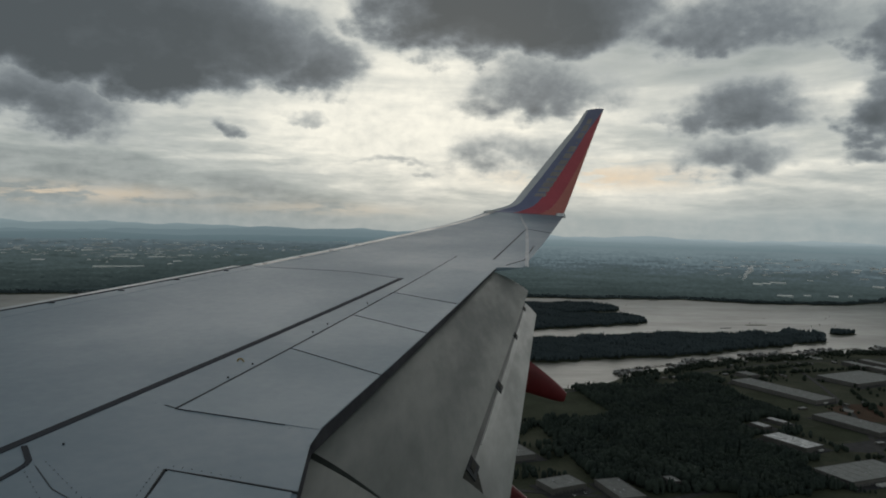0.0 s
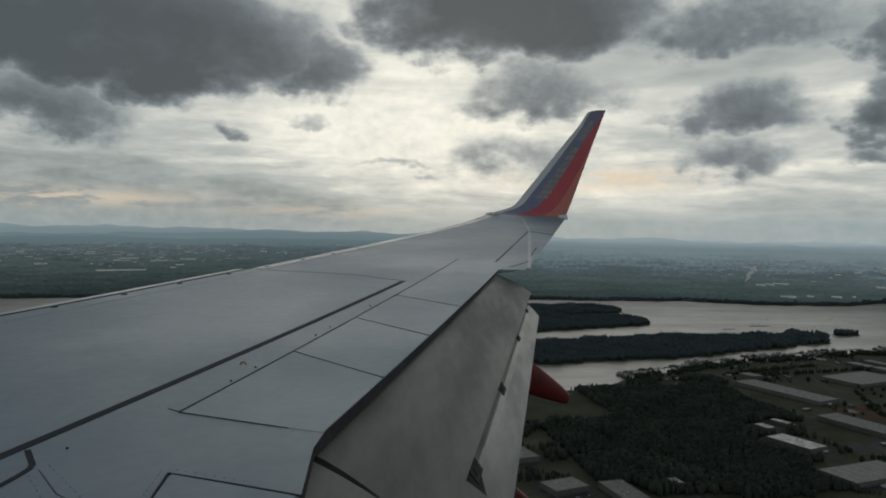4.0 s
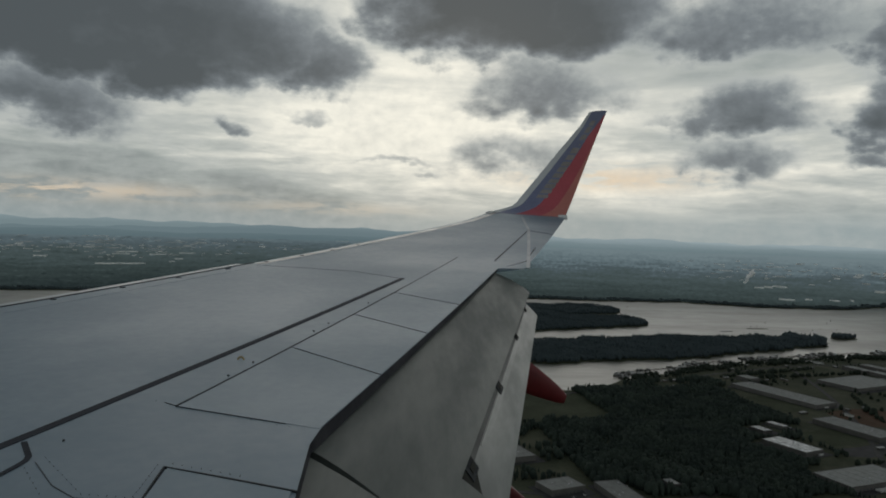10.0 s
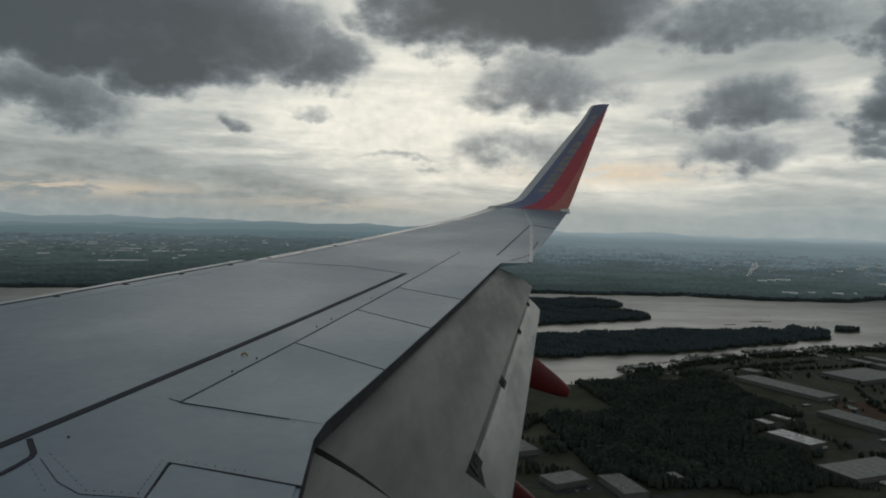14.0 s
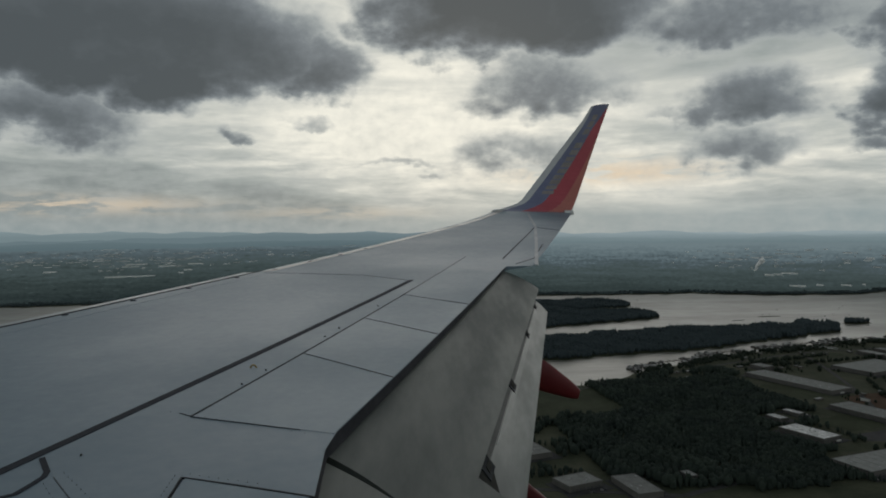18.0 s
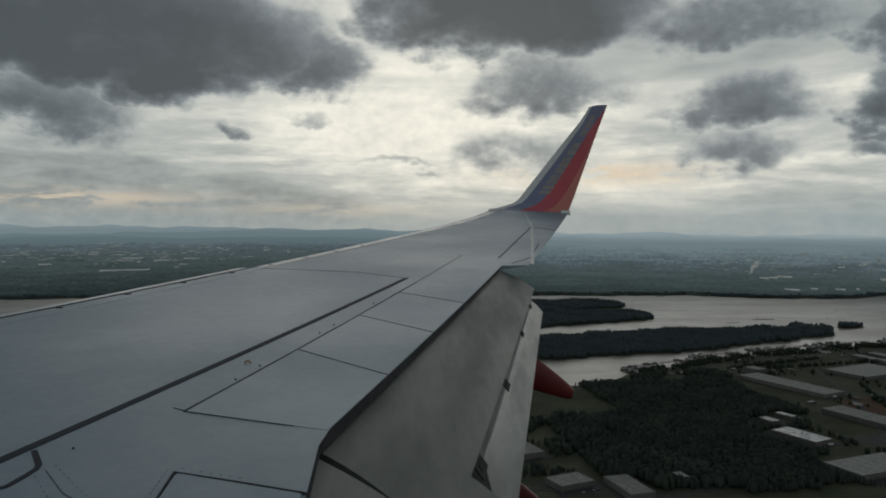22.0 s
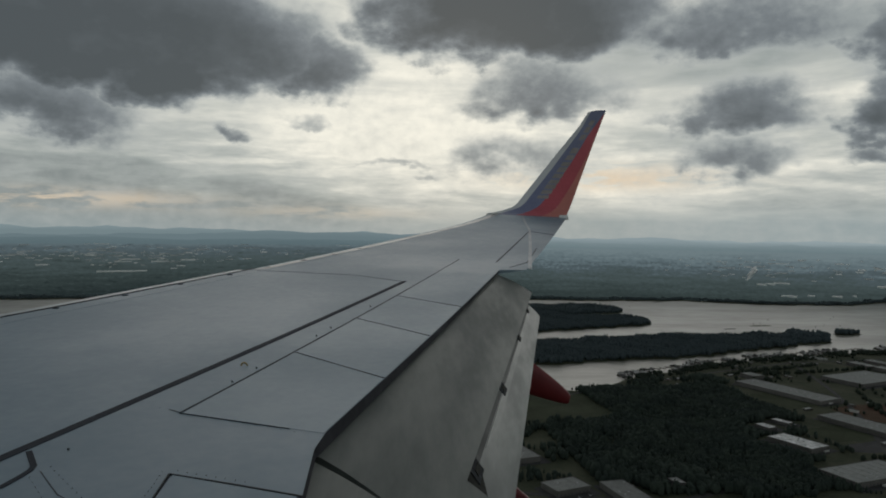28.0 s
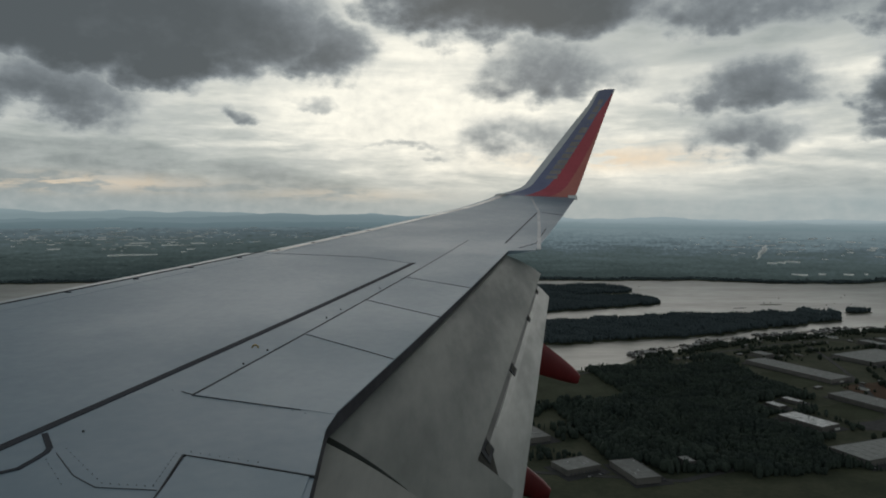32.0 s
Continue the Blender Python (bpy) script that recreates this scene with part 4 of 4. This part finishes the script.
for a in (-3.9, -2.8, 3.4):
    bm = bmesh.new()
    bmesh.ops.create_cone(bm, cap_ends=True, segments=10, radius1=0.5, radius2=0.5, depth=2.4, matrix=Matrix.Translation((a, 0, 0.5)) @ Matrix.Rotation(math.pi / 2, 4, "X"))
    part("wheel", bm, DOCK, trailer)
bm = bmesh.new()
box(bm, -4.8, 4.8, -0.5, 0.5, 0.8, 1.1)
part("chassis", bm, STEEL, trailer)
spots = []
for cx, cy, turn, n, step in ((705, 1285, 112, 7, 6), (905, 1205, 20, 12, 7), (690, 1565, 114, 6, 8), (500, 1000, 20, 8, 7), (1020, 1590, 22, 9, 6), (1230, 1700, 108, 10, 6), (480, 1180, 116, 4, 7), (-300, 1225, 20, 8, 7), (-180, 1270, 106, 6, 7)):
    for k in range(n):
        if rng.rand() < 0.72:
            a = radians(turn)
            o = (k - n / 2) * step
            spots.append((*lot(cx + o * math.cos(a), cy + o * math.sin(a)), turn + 90))
trailer.matrix_world = pose(spots[0][0], spots[0][1], 4.3, 0, 0, spots[0][2])
for x, y, a in spots[1:]:
    copy_thing(trailer, pose(x, y, 4.3, 0, 0, a))

# cars on the yards
paints = [material("white_car_paint", (0.6, 0.6, 0.6), 0.4, scale=1), material("dark_car_paint", (0.04, 0.045, 0.06), 0.4, scale=1), material("silver_car_paint", (0.33, 0.34, 0.35), 0.4, metal=0.4, scale=1)]
cars = []
for paint, word in zip(paints, ("white", "dark", "silver")):
    car = tagged(new("car"), word + " car parked on a warehouse yard", "car", "cars parked on yards")
    bm = bmesh.new()
    box(bm, -2.2, 2.2, -0.9, 0.9, 0.35, 0.95, 0.08)
    part("body", bm, paint, car)
    bm = bmesh.new()
    box(bm, -1.3, 1.0, -0.8, 0.8, 0.95, 1.5, 0.25)
    part("cabin", bm, DOCK, car)
    for a in (-1.4, 1.4):
        for b in (-0.85, 0.85):
            bm = bmesh.new()
            bmesh.ops.create_cone(bm, cap_ends=True, segments=8, radius1=0.34, radius2=0.34, depth=0.22, matrix=Matrix.Translation((a, b, 0.34)) @ Matrix.Rotation(math.pi / 2, 4, "X"))
            part("wheel", bm, DOCK, car)
    cars.append(car)
used = set()
for x, y, L, Wd, turn in YARDS:
    if x < 200:
        continue
    for k in range(int(rng.randint(2, 7))):
        u, w = rng.uniform(-L, L), -Wd - rng.uniform(8, 12)
        a = radians(turn)
        m = pose(x + u * math.cos(a) - w * math.sin(a), y + u * math.sin(a) + w * math.cos(a), 4.3, 0, 0, turn + 90)
        i = int(rng.choice([0, 0, 1, 2]))
        if i in used:
            copy_thing(cars[i], m)
        else:
            cars[i].matrix_world = m
            used.add(i)

# floating homes and docks along the near bank
def float_home(w, d, h):
    ob = new("float_home")
    tagged(ob, "small dark-roofed floating home moored at a dock", "floating home", "floating homes along the bank")
    bm = bmesh.new()
    box(bm, -w / 2 - 1, w / 2 + 1, -d / 2 - 1, d / 2 + 1, -0.5, 0.5)
    part("raft", bm, WOOD, ob)
    bm = bmesh.new()
    box(bm, -w / 2, w / 2, -d / 2, d / 2, 0.5, h)
    part("outer_wall", bm, WALL, ob)
    v_ = [(-w / 2 - 0.5, -d / 2 - 0.5, h), (w / 2 + 0.5, -d / 2 - 0.5, h), (w / 2 + 0.5, d / 2 + 0.5, h), (-w / 2 - 0.5, d / 2 + 0.5, h), (-w / 2 - 0.5, 0, h + 1.8), (w / 2 + 0.5, 0, h + 1.8)]
    link("roof", v_, [(0, 1, 5, 4), (2, 3, 4, 5), (0, 4, 3), (1, 2, 5), (3, 2, 1, 0)], SHINGLE, ob)
    bm = bmesh.new()
    box(bm, -w / 4, w / 4, -d / 2 - 0.08, -d / 2 + 0.02, 1.4, 3.0)
    part("window", bm, DOCK, ob)
    return ob


kinds = [float_home(7, 9, 3.6), float_home(6, 11, 4.6), float_home(8, 7, 3.0)]
first = [True] * 3
for k in range(330):
    x = 505 + 960 * rng.rand()
    if math.sin(x / 37.0) + math.sin(x / 15.0) < -0.5:
        continue
    y = float(near_bank(np.array(x))) + 10 + 58 * rng.rand() ** 1.2 + 6 * math.sin(x / 24.0)
    i = int(rng.randint(3))
    m = pose(x, y, 0.9, 0, 0, 22 + 90 * int(rng.randint(2)) + rng.uniform(-9, 9)) @ Matrix.Diagonal((*rng.uniform(0.75, 1.25, 3), 1))
    if first[i]:
        kinds[i].matrix_world, first[i] = m, False
    else:
        copy_thing(kinds[i], m)
for x0, n in ((560, 8), (760, 7), (1010, 8), (1240, 7)):
    y0 = float(near_bank(np.array(x0 + 35.0))) + 40
    bm = bmesh.new()
    box(bm, 0, n * 22, -1.5, 1.5, -0.3, 0.5)
    for k in range(n):
        box(bm, k * 22 + 4, k * 22 + 6, -14, 14, -0.3, 0.45)
    me = bpy.data.meshes.new("dock")
    bm.to_mesh(me)
    bm.free()
    me.materials.append(WOOD)
    d = tagged(new("dock", me), "weathered timber finger dock on the river", "dock")
    d.matrix_world = pose(x0, y0, 0.8, 0, 0, 24)


# ---- trees ----
def crown_shape(seed, levels, tall):
    bm_ = bmesh.new()
    bmesh.ops.create_icosphere(bm_, subdivisions=levels, radius=1)
    r = random.Random(seed)
    for v_ in bm_.verts:
        k = 0.78 + 0.44 * r.random()
        up = (v_.co.z + 1) / 2
        slim = (1 - 0.75 * up) if tall else 1.0
        v_.co = Vector((v_.co.x * k * slim, v_.co.y * k * slim, v_.co.z * (0.9 + 0.2 * r.random())))
    V_ = np.array([v_.co[:] for v_ in bm_.verts])
    bm_.verts.index_update()
    F_ = np.array([[v_.index for v_ in f_.verts] for f_ in bm_.faces])
    bm_.free()
    return V_, F_


def woods(name, P, mat, label, low=9.0, high=19.0, levels=1, conifer=0.4, slim=1.0):
    """Many tree crowns, one object."""
    shapes = [crown_shape(s, levels, s < 3) for s in range(6)]
    Vs, Fs, at = [], [], 0
    kind = np.where(rng.rand(len(P)) < conifer, rng.randint(0, 3, len(P)), rng.randint(3, 6, len(P)))
    for s in range(6):
        Q = P[kind == s]
        if not len(Q):
            continue
        V_, F_ = shapes[s]
        h = rng.uniform(low, high, len(Q)) * (1.15 if s < 3 else 1.0)
        h = h * (1.0 + 0.22 * np.sin(Q[:, 0] / 19.0) * np.sin(Q[:, 1] / 23.0 + 1) + 0.16 * np.sin(Q[:, 0] / 61.0 + Q[:, 1] / 47.0))
        w = h * slim * (rng.uniform(0.22, 0.3, len(Q)) if s < 3 else rng.uniform(0.34, 0.5, len(Q)))
        a = rng.uniform(0, 6.28, len(Q))
        c, sn = np.cos(a)[:, None], np.sin(a)[:, None]
        X = (V_[:, 0] * c - V_[:, 1] * sn) * w[:, None] + Q[:, 0:1]
        Y = (V_[:, 0] * sn + V_[:, 1] * c) * w[:, None] + Q[:, 1:2]
        Z = (V_[:, 2] * 0.5 + 0.5) * h[:, None] + ground_z(Q[:, 0], Q[:, 1])[:, None] - 0.5
        Vs.append(np.stack([X, Y, Z], -1).reshape(-1, 3))
        Fs.append((F_[None] + (np.arange(len(Q)) * len(V_))[:, None, None]).reshape(-1, 3) + at)
        at += len(Q) * len(V_)
    ob = raw_mesh(name, np.concatenate(Vs), np.concatenate(Fs), mat)
    return tagged(ob, label, "trees", kind="stuff")


SITES = [(*lot(*r[:2]), r[2] * LOT, r[3] * LOT) for r in BLOCK_A + BLOCK_B + BLOCK_C + BLOCK_D + BLOCK_E]
SITES += [(*lot(x, y), w, d) for x, y, w, d in ((452, 1216, 100, 60), (450, 1336, 50, 40), (501, 1372, 50, 40), (1411, 1374, 50, 40), (-205, 1118, 80, 40), (-244, 1160, 40, 40))]


def clear_of(P, gap=4.0):
    """Leaves out what would grow on a warehouse."""
    keep = np.ones(len(P), bool)
    for x, y, l, w in SITES:
        keep &= np.hypot(P[:, 0] - x, P[:, 1] - y) > math.hypot(l, w) / 2 + gap
    for x, y in YARDS_SMALL:
        keep &= np.hypot(P[:, 0] - x, P[:, 1] - y) > 11
    return P[keep]


def scatter(cx, cy, w, d, turn, n, patch=0.0):
    P = np.c_[rng.uniform(-w / 2, w / 2, n), rng.uniform(-d / 2, d / 2, n)]
    a = radians(turn)
    P = np.c_[cx + P[:, 0] * math.cos(a) - P[:, 1] * math.sin(a), cy + P[:, 0] * math.sin(a) + P[:, 1] * math.cos(a)]
    if patch:
        k = np.sin(P[:, 0] / 27 + 1.3) + np.sin(P[:, 1] / 22 + 0.4) + np.sin((P[:, 0] + P[:, 1]) / 41)
        P = P[k > patch - 1.5]
    return clear_of(P[inland(P[:, 0], P[:, 1]) > 4])


def rows_of(*plots):
    """Hedgerows and loose trees, laid out on the lots' plan."""
    return np.concatenate([scatter(*lot(p[0], p[1]), p[2] * LOT, p[3] * LOT, *p[4:]) for p in plots])


near_woods = np.concatenate([scatter(545, 1440, 330, 300, 8, 4600, 0.0), scatter(440, 1120, 380, 340, 6, 6200, 0.0), scatter(560, 1200, 260, 200, 10, 1100, 0.4), scatter(120, 1240, 600, 90, 8, 1000, 0.9),
                             scatter(640, 990, 420, 90, 6, 1300, 0.4), scatter(-50, 1050, 600, 160, 5, 1000, 1.2), scatter(620, 1640, 240, 90, 24, 420, 0.4)])
woods("near_woods", near_woods, LEAF, "dense dark woodland on the river flats", 8, 14, 2, 0.45, 0.74)
hedges = rows_of((620, 1160, 420, 10, 22, 60), (800, 1560, 300, 10, 70, 40), (1120, 1420, 300, 12, 20, 70), (900, 1940, 420, 14, 15, 90), (1230, 1800, 300, 12, 20, 60), (700, 1760, 300, 12, 112, 60), (1060, 1700, 900, 800, 15, 260, 1.0))
hedges_far = rows_of((1000, 1760, 1100, 900, 15, 520, 1.9), (1180, 1610, 420, 9, 110, 110), (1400, 1980, 420, 10, 18, 120), (820, 1400, 420, 8, 20, 100), (1450, 1640, 420, 10, 105, 110), (760, 1960, 360, 12, 24, 110))
woods("hedgerow_trees", np.concatenate([hedges, hedges_far]), LEAF_B, "scattered cottonwoods and hedgerows between the warehouses", 5, 11, 2, 0.3)
bx = rng.uniform(-600, 1500, 1500)
bank = np.c_[bx, near_bank(bx) - np.abs(rng.normal(12, 14, 1500)) - 8]
bank = clear_of(bank[(np.sin(bank[:, 0] / 51) + np.sin(bank[:, 0] / 21) > -0.5) & ((bank[:, 0] > 490) | (rng.rand(1500) < 0.04))])
more = np.c_[rng.uniform(500, 1480, 420), np.zeros(420)]
more[:, 1] = near_bank(more[:, 0]) - rng.uniform(8, 55, 420)
bank = np.concatenate([bank, clear_of(more)])
woods("bank_trees", bank, LEAF_B, "ragged row of trees on the river bank", 5, 11, 1, 0.3)
isle_trees = np.concatenate([scatter(800, 2230, 1500, 520, 17.2, 22000), scatter(400, 2640, 1150, 480, 17.2, 15000), scatter(300, 3065, 1350, 520, 12, 14000), scatter(1516, 2483, 150, 110, 20, 420)])
isle_trees = isle_trees[isle_inside(isle_trees[:, 0], isle_trees[:, 1]) > 2]
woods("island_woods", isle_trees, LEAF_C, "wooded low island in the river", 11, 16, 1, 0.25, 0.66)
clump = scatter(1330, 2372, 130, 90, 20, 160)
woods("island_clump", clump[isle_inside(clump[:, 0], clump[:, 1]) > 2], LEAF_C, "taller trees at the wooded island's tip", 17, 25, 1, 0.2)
right = rows_of((1850, 2760, 460, 300, 50, 1500, 0.3), (2080, 3040, 460, 260, 55, 1700, 0.5), (1950, 2650, 900, 330, 45, 1500, 0.9), (1760, 2520, 460, 260, 40, 1100, 0.4), (1620, 2330, 260, 120, 30, 350), (2300, 2200, 900, 500, 30, 1500, 1.4), (2000, 1500, 700, 600, 10, 500, 1.6))
woods("slough_woods", right, LEAF, "dark trees along the slough banks", 9, 18, 1, 0.4)
left = np.concatenate([scatter(-2000, 2900, 1300, 500, 20, 3000, 0.6), scatter(-2900, 3200, 1500, 500, 15, 2500, 0.8)])
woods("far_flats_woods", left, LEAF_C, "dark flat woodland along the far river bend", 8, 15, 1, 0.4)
fx = rng.uniform(-3000, 3000, 5600)
farb = np.c_[fx, far_bank(fx) + np.abs(rng.normal(0, 50, 5600)) + 4]
farb = farb[np.hypot(farb[:, 0], farb[:, 1]) < 4850]
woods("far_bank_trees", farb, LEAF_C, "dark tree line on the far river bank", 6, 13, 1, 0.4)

# pilings and channel marks in the river
for x, y in ((1500, 2650), (1560, 2700), (1610, 2680), (1300, 2720), (1330, 2730), (1700, 2900), (1750, 2960), (1000, 3300), (1420, 2850)):
    bm = bmesh.new()
    bmesh.ops.create_cone(bm, cap_ends=True, segments=8, radius1=0.7, radius2=0.55, depth=9, matrix=Matrix.Translation((0, 0, 3)))
    me = bpy.data.meshes.new("piling")
    bm.to_mesh(me)
    bm.free()
    me.materials.append(WOOD)
    tagged(new("piling", me), "dark timber mooring piling standing in the river", "piling", "mooring pilings").matrix_world = pose(x, y, 0, 0, 0, 0)
for x, y, a in ((1215, 3560, 3), (1150, 2590, 14), (100, 1780, 10)):
    bm = bmesh.new()
    box(bm, -23, 23, -4, 4, -0.5, 1.6, 0.4)
    me = bpy.data.meshes.new("barge")
    bm.to_mesh(me)
    bm.free()
    me.materials.append(STEEL)
    tagged(new("barge", me), "long low dark barge lying at anchor", "barge").matrix_world = pose(x, y, 0.8, 0, 0, a)


# ---- hazy distance beyond the far bank ----
@functools.lru_cache(None)
def bank_range(a):
    """How far off the far bank lies in a direction."""
    r = np.arange(1500.0, 4700.0, 8.0)
    dry = r * math.cos(a) > far_bank(r * math.sin(a)) + 25
    return float(r[np.argmax(dry)]) if dry.any() else 4700.0


def far_land(name, mat, label, radii, height):
    """A fan of land or hills seen beyond the river, over the whole forward view."""
    V_, n = [], 260
    for i in range(n):
        a = radians(lerp(-64, 64, i / (n - 1)))
        for s_ in radii:
            r = s_ if s_ > 1 else lerp(bank_range(a), 4860, s_)
            V_.append((r * math.sin(a), r * math.cos(a), height(a, r)))
    ob = raw_mesh(name, np.array(V_), np.array(grid_faces(n, len(radii))), mat, True)
    return tagged(ob, label, "distance", kind="structure")


def roll(a, seed, size):
    d = math.degrees(a)
    return size * (noise.noise((d * 0.07, seed, 0)) + 0.6 * noise.noise((d * 0.2, seed, 3)) + 0.25 * noise.noise((d * 0.7, seed, 5)))


def plain_height(a, r):
    """Flat by the river, then long rolling slopes up to the foot of the hills."""
    r0 = bank_range(a) + 60
    t = max(0.0, (r - r0) / (4860 - r0))
    return 4.3 + 226 * t ** 1.2 + roll(a, r * 0.004, 14) * min(1, t * 3) * (1 - t)


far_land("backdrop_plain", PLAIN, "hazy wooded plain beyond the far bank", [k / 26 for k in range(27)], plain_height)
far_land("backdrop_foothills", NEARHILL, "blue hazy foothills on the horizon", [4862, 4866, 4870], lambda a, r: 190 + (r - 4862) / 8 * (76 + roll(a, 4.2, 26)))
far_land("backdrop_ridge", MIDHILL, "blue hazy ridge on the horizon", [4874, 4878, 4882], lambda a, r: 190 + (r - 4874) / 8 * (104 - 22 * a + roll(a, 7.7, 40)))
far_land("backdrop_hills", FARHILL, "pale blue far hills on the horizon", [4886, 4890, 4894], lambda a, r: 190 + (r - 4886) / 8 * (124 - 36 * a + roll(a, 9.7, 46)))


def far_roof(deg, down, w, h, mat, label):
    """A far roof at that many degrees below the eye's level."""
    a = radians(deg)
    r = 2500.0
    while r < 4850 and math.degrees(math.atan2(EYE - plain_height(a, r), r)) > down:
        r += 8
    bm_ = bmesh.new()
    deep = 8 if mat is BRIGHTSPECK else 5
    box(bm_, -w * 0.8, w * 0.8, -deep, deep, -2, h * 0.6, 0.2)
    me_ = bpy.data.meshes.new("far_building")
    bm_.to_mesh(me_)
    bm_.free()
    me_.materials.append(mat)
    ob = new("far_building", me_)
    slope = math.degrees(math.atan2(plain_height(a, r + 30) - plain_height(a, r), 30))
    ob.matrix_world = pose(r * math.sin(a), r * math.cos(a), plain_height(a, r), slope, 0, -deg)
    return tagged(ob, label, "far building", "far buildings on the plain")


for i in range(285):
    town = rng.randint(6)
    deg = rng.normal((-28, -22, -15, -19, 25, 31)[town], (5, 4, 5, 6, 2.2, 3)[town])
    down = abs(rng.normal((2.1, 2.4, 1.9, 2.2, 2.5, 2.3)[town], (0.3, 0.35, 0.25, 0.5, 0.45, 0.45)[town]))
    if not (-36 < deg < 36) or down > 3.9 or down < (1.9 if deg > 0 else 0.8):
        continue
    far_roof(deg, down, (abs(rng.normal(0, 19)) + 4) * (0.5 + 1 / down), rng.uniform(0.8, 1.5), BRIGHTSPECK if rng.rand() < 0.10 else SPECK, "pale distant roof on the hazy plain")
for deg, down, w, h in ((-20.8, 3.4, 170, 4), (-20.4, 2.55, 64, 4), (-16.5, 2.6, 50, 4), (-18.2, 2.7, 80, 2), (-26, 2.9, 40, 3), (27.8, 4.5, 46, 5), (29.2, 4.4, 20, 4), (30.8, 4.35, 30, 4), (31.8, 4.3, 14, 4), (26.0, 3.75, 30, 5), (26.6, 3.7, 26, 6), (27.3, 3.6, 48, 4), (33.2, 3.6, 60, 4)):
    far_roof(deg, down, w, h, BRIGHTSPECK, "long white distant industrial roof")
plume = tagged(new("steam_plume"), "white steam plume rising from a far mill", "steam", kind="stuff")
a = radians(25.0)
for k in range(14):
    bm = bmesh.new()
    bmesh.ops.create_icosphere(bm, subdivisions=2, radius=1)
    rr = random.Random(k)
    for v_ in bm.verts:
        v_.co *= (4.2 + k * 0.75) * (0.75 + 0.5 * rr.random())
    for v_ in bm.verts:
        v_.co += Vector((4250 * math.sin(a) + 3.0 * k + 5 * math.sin(k * 0.7) + rr.uniform(-2, 2), 4250 * math.cos(a), 95 + k * 4.2))
    part("puff", bm, FARSTEAM, plume, smooth=True)
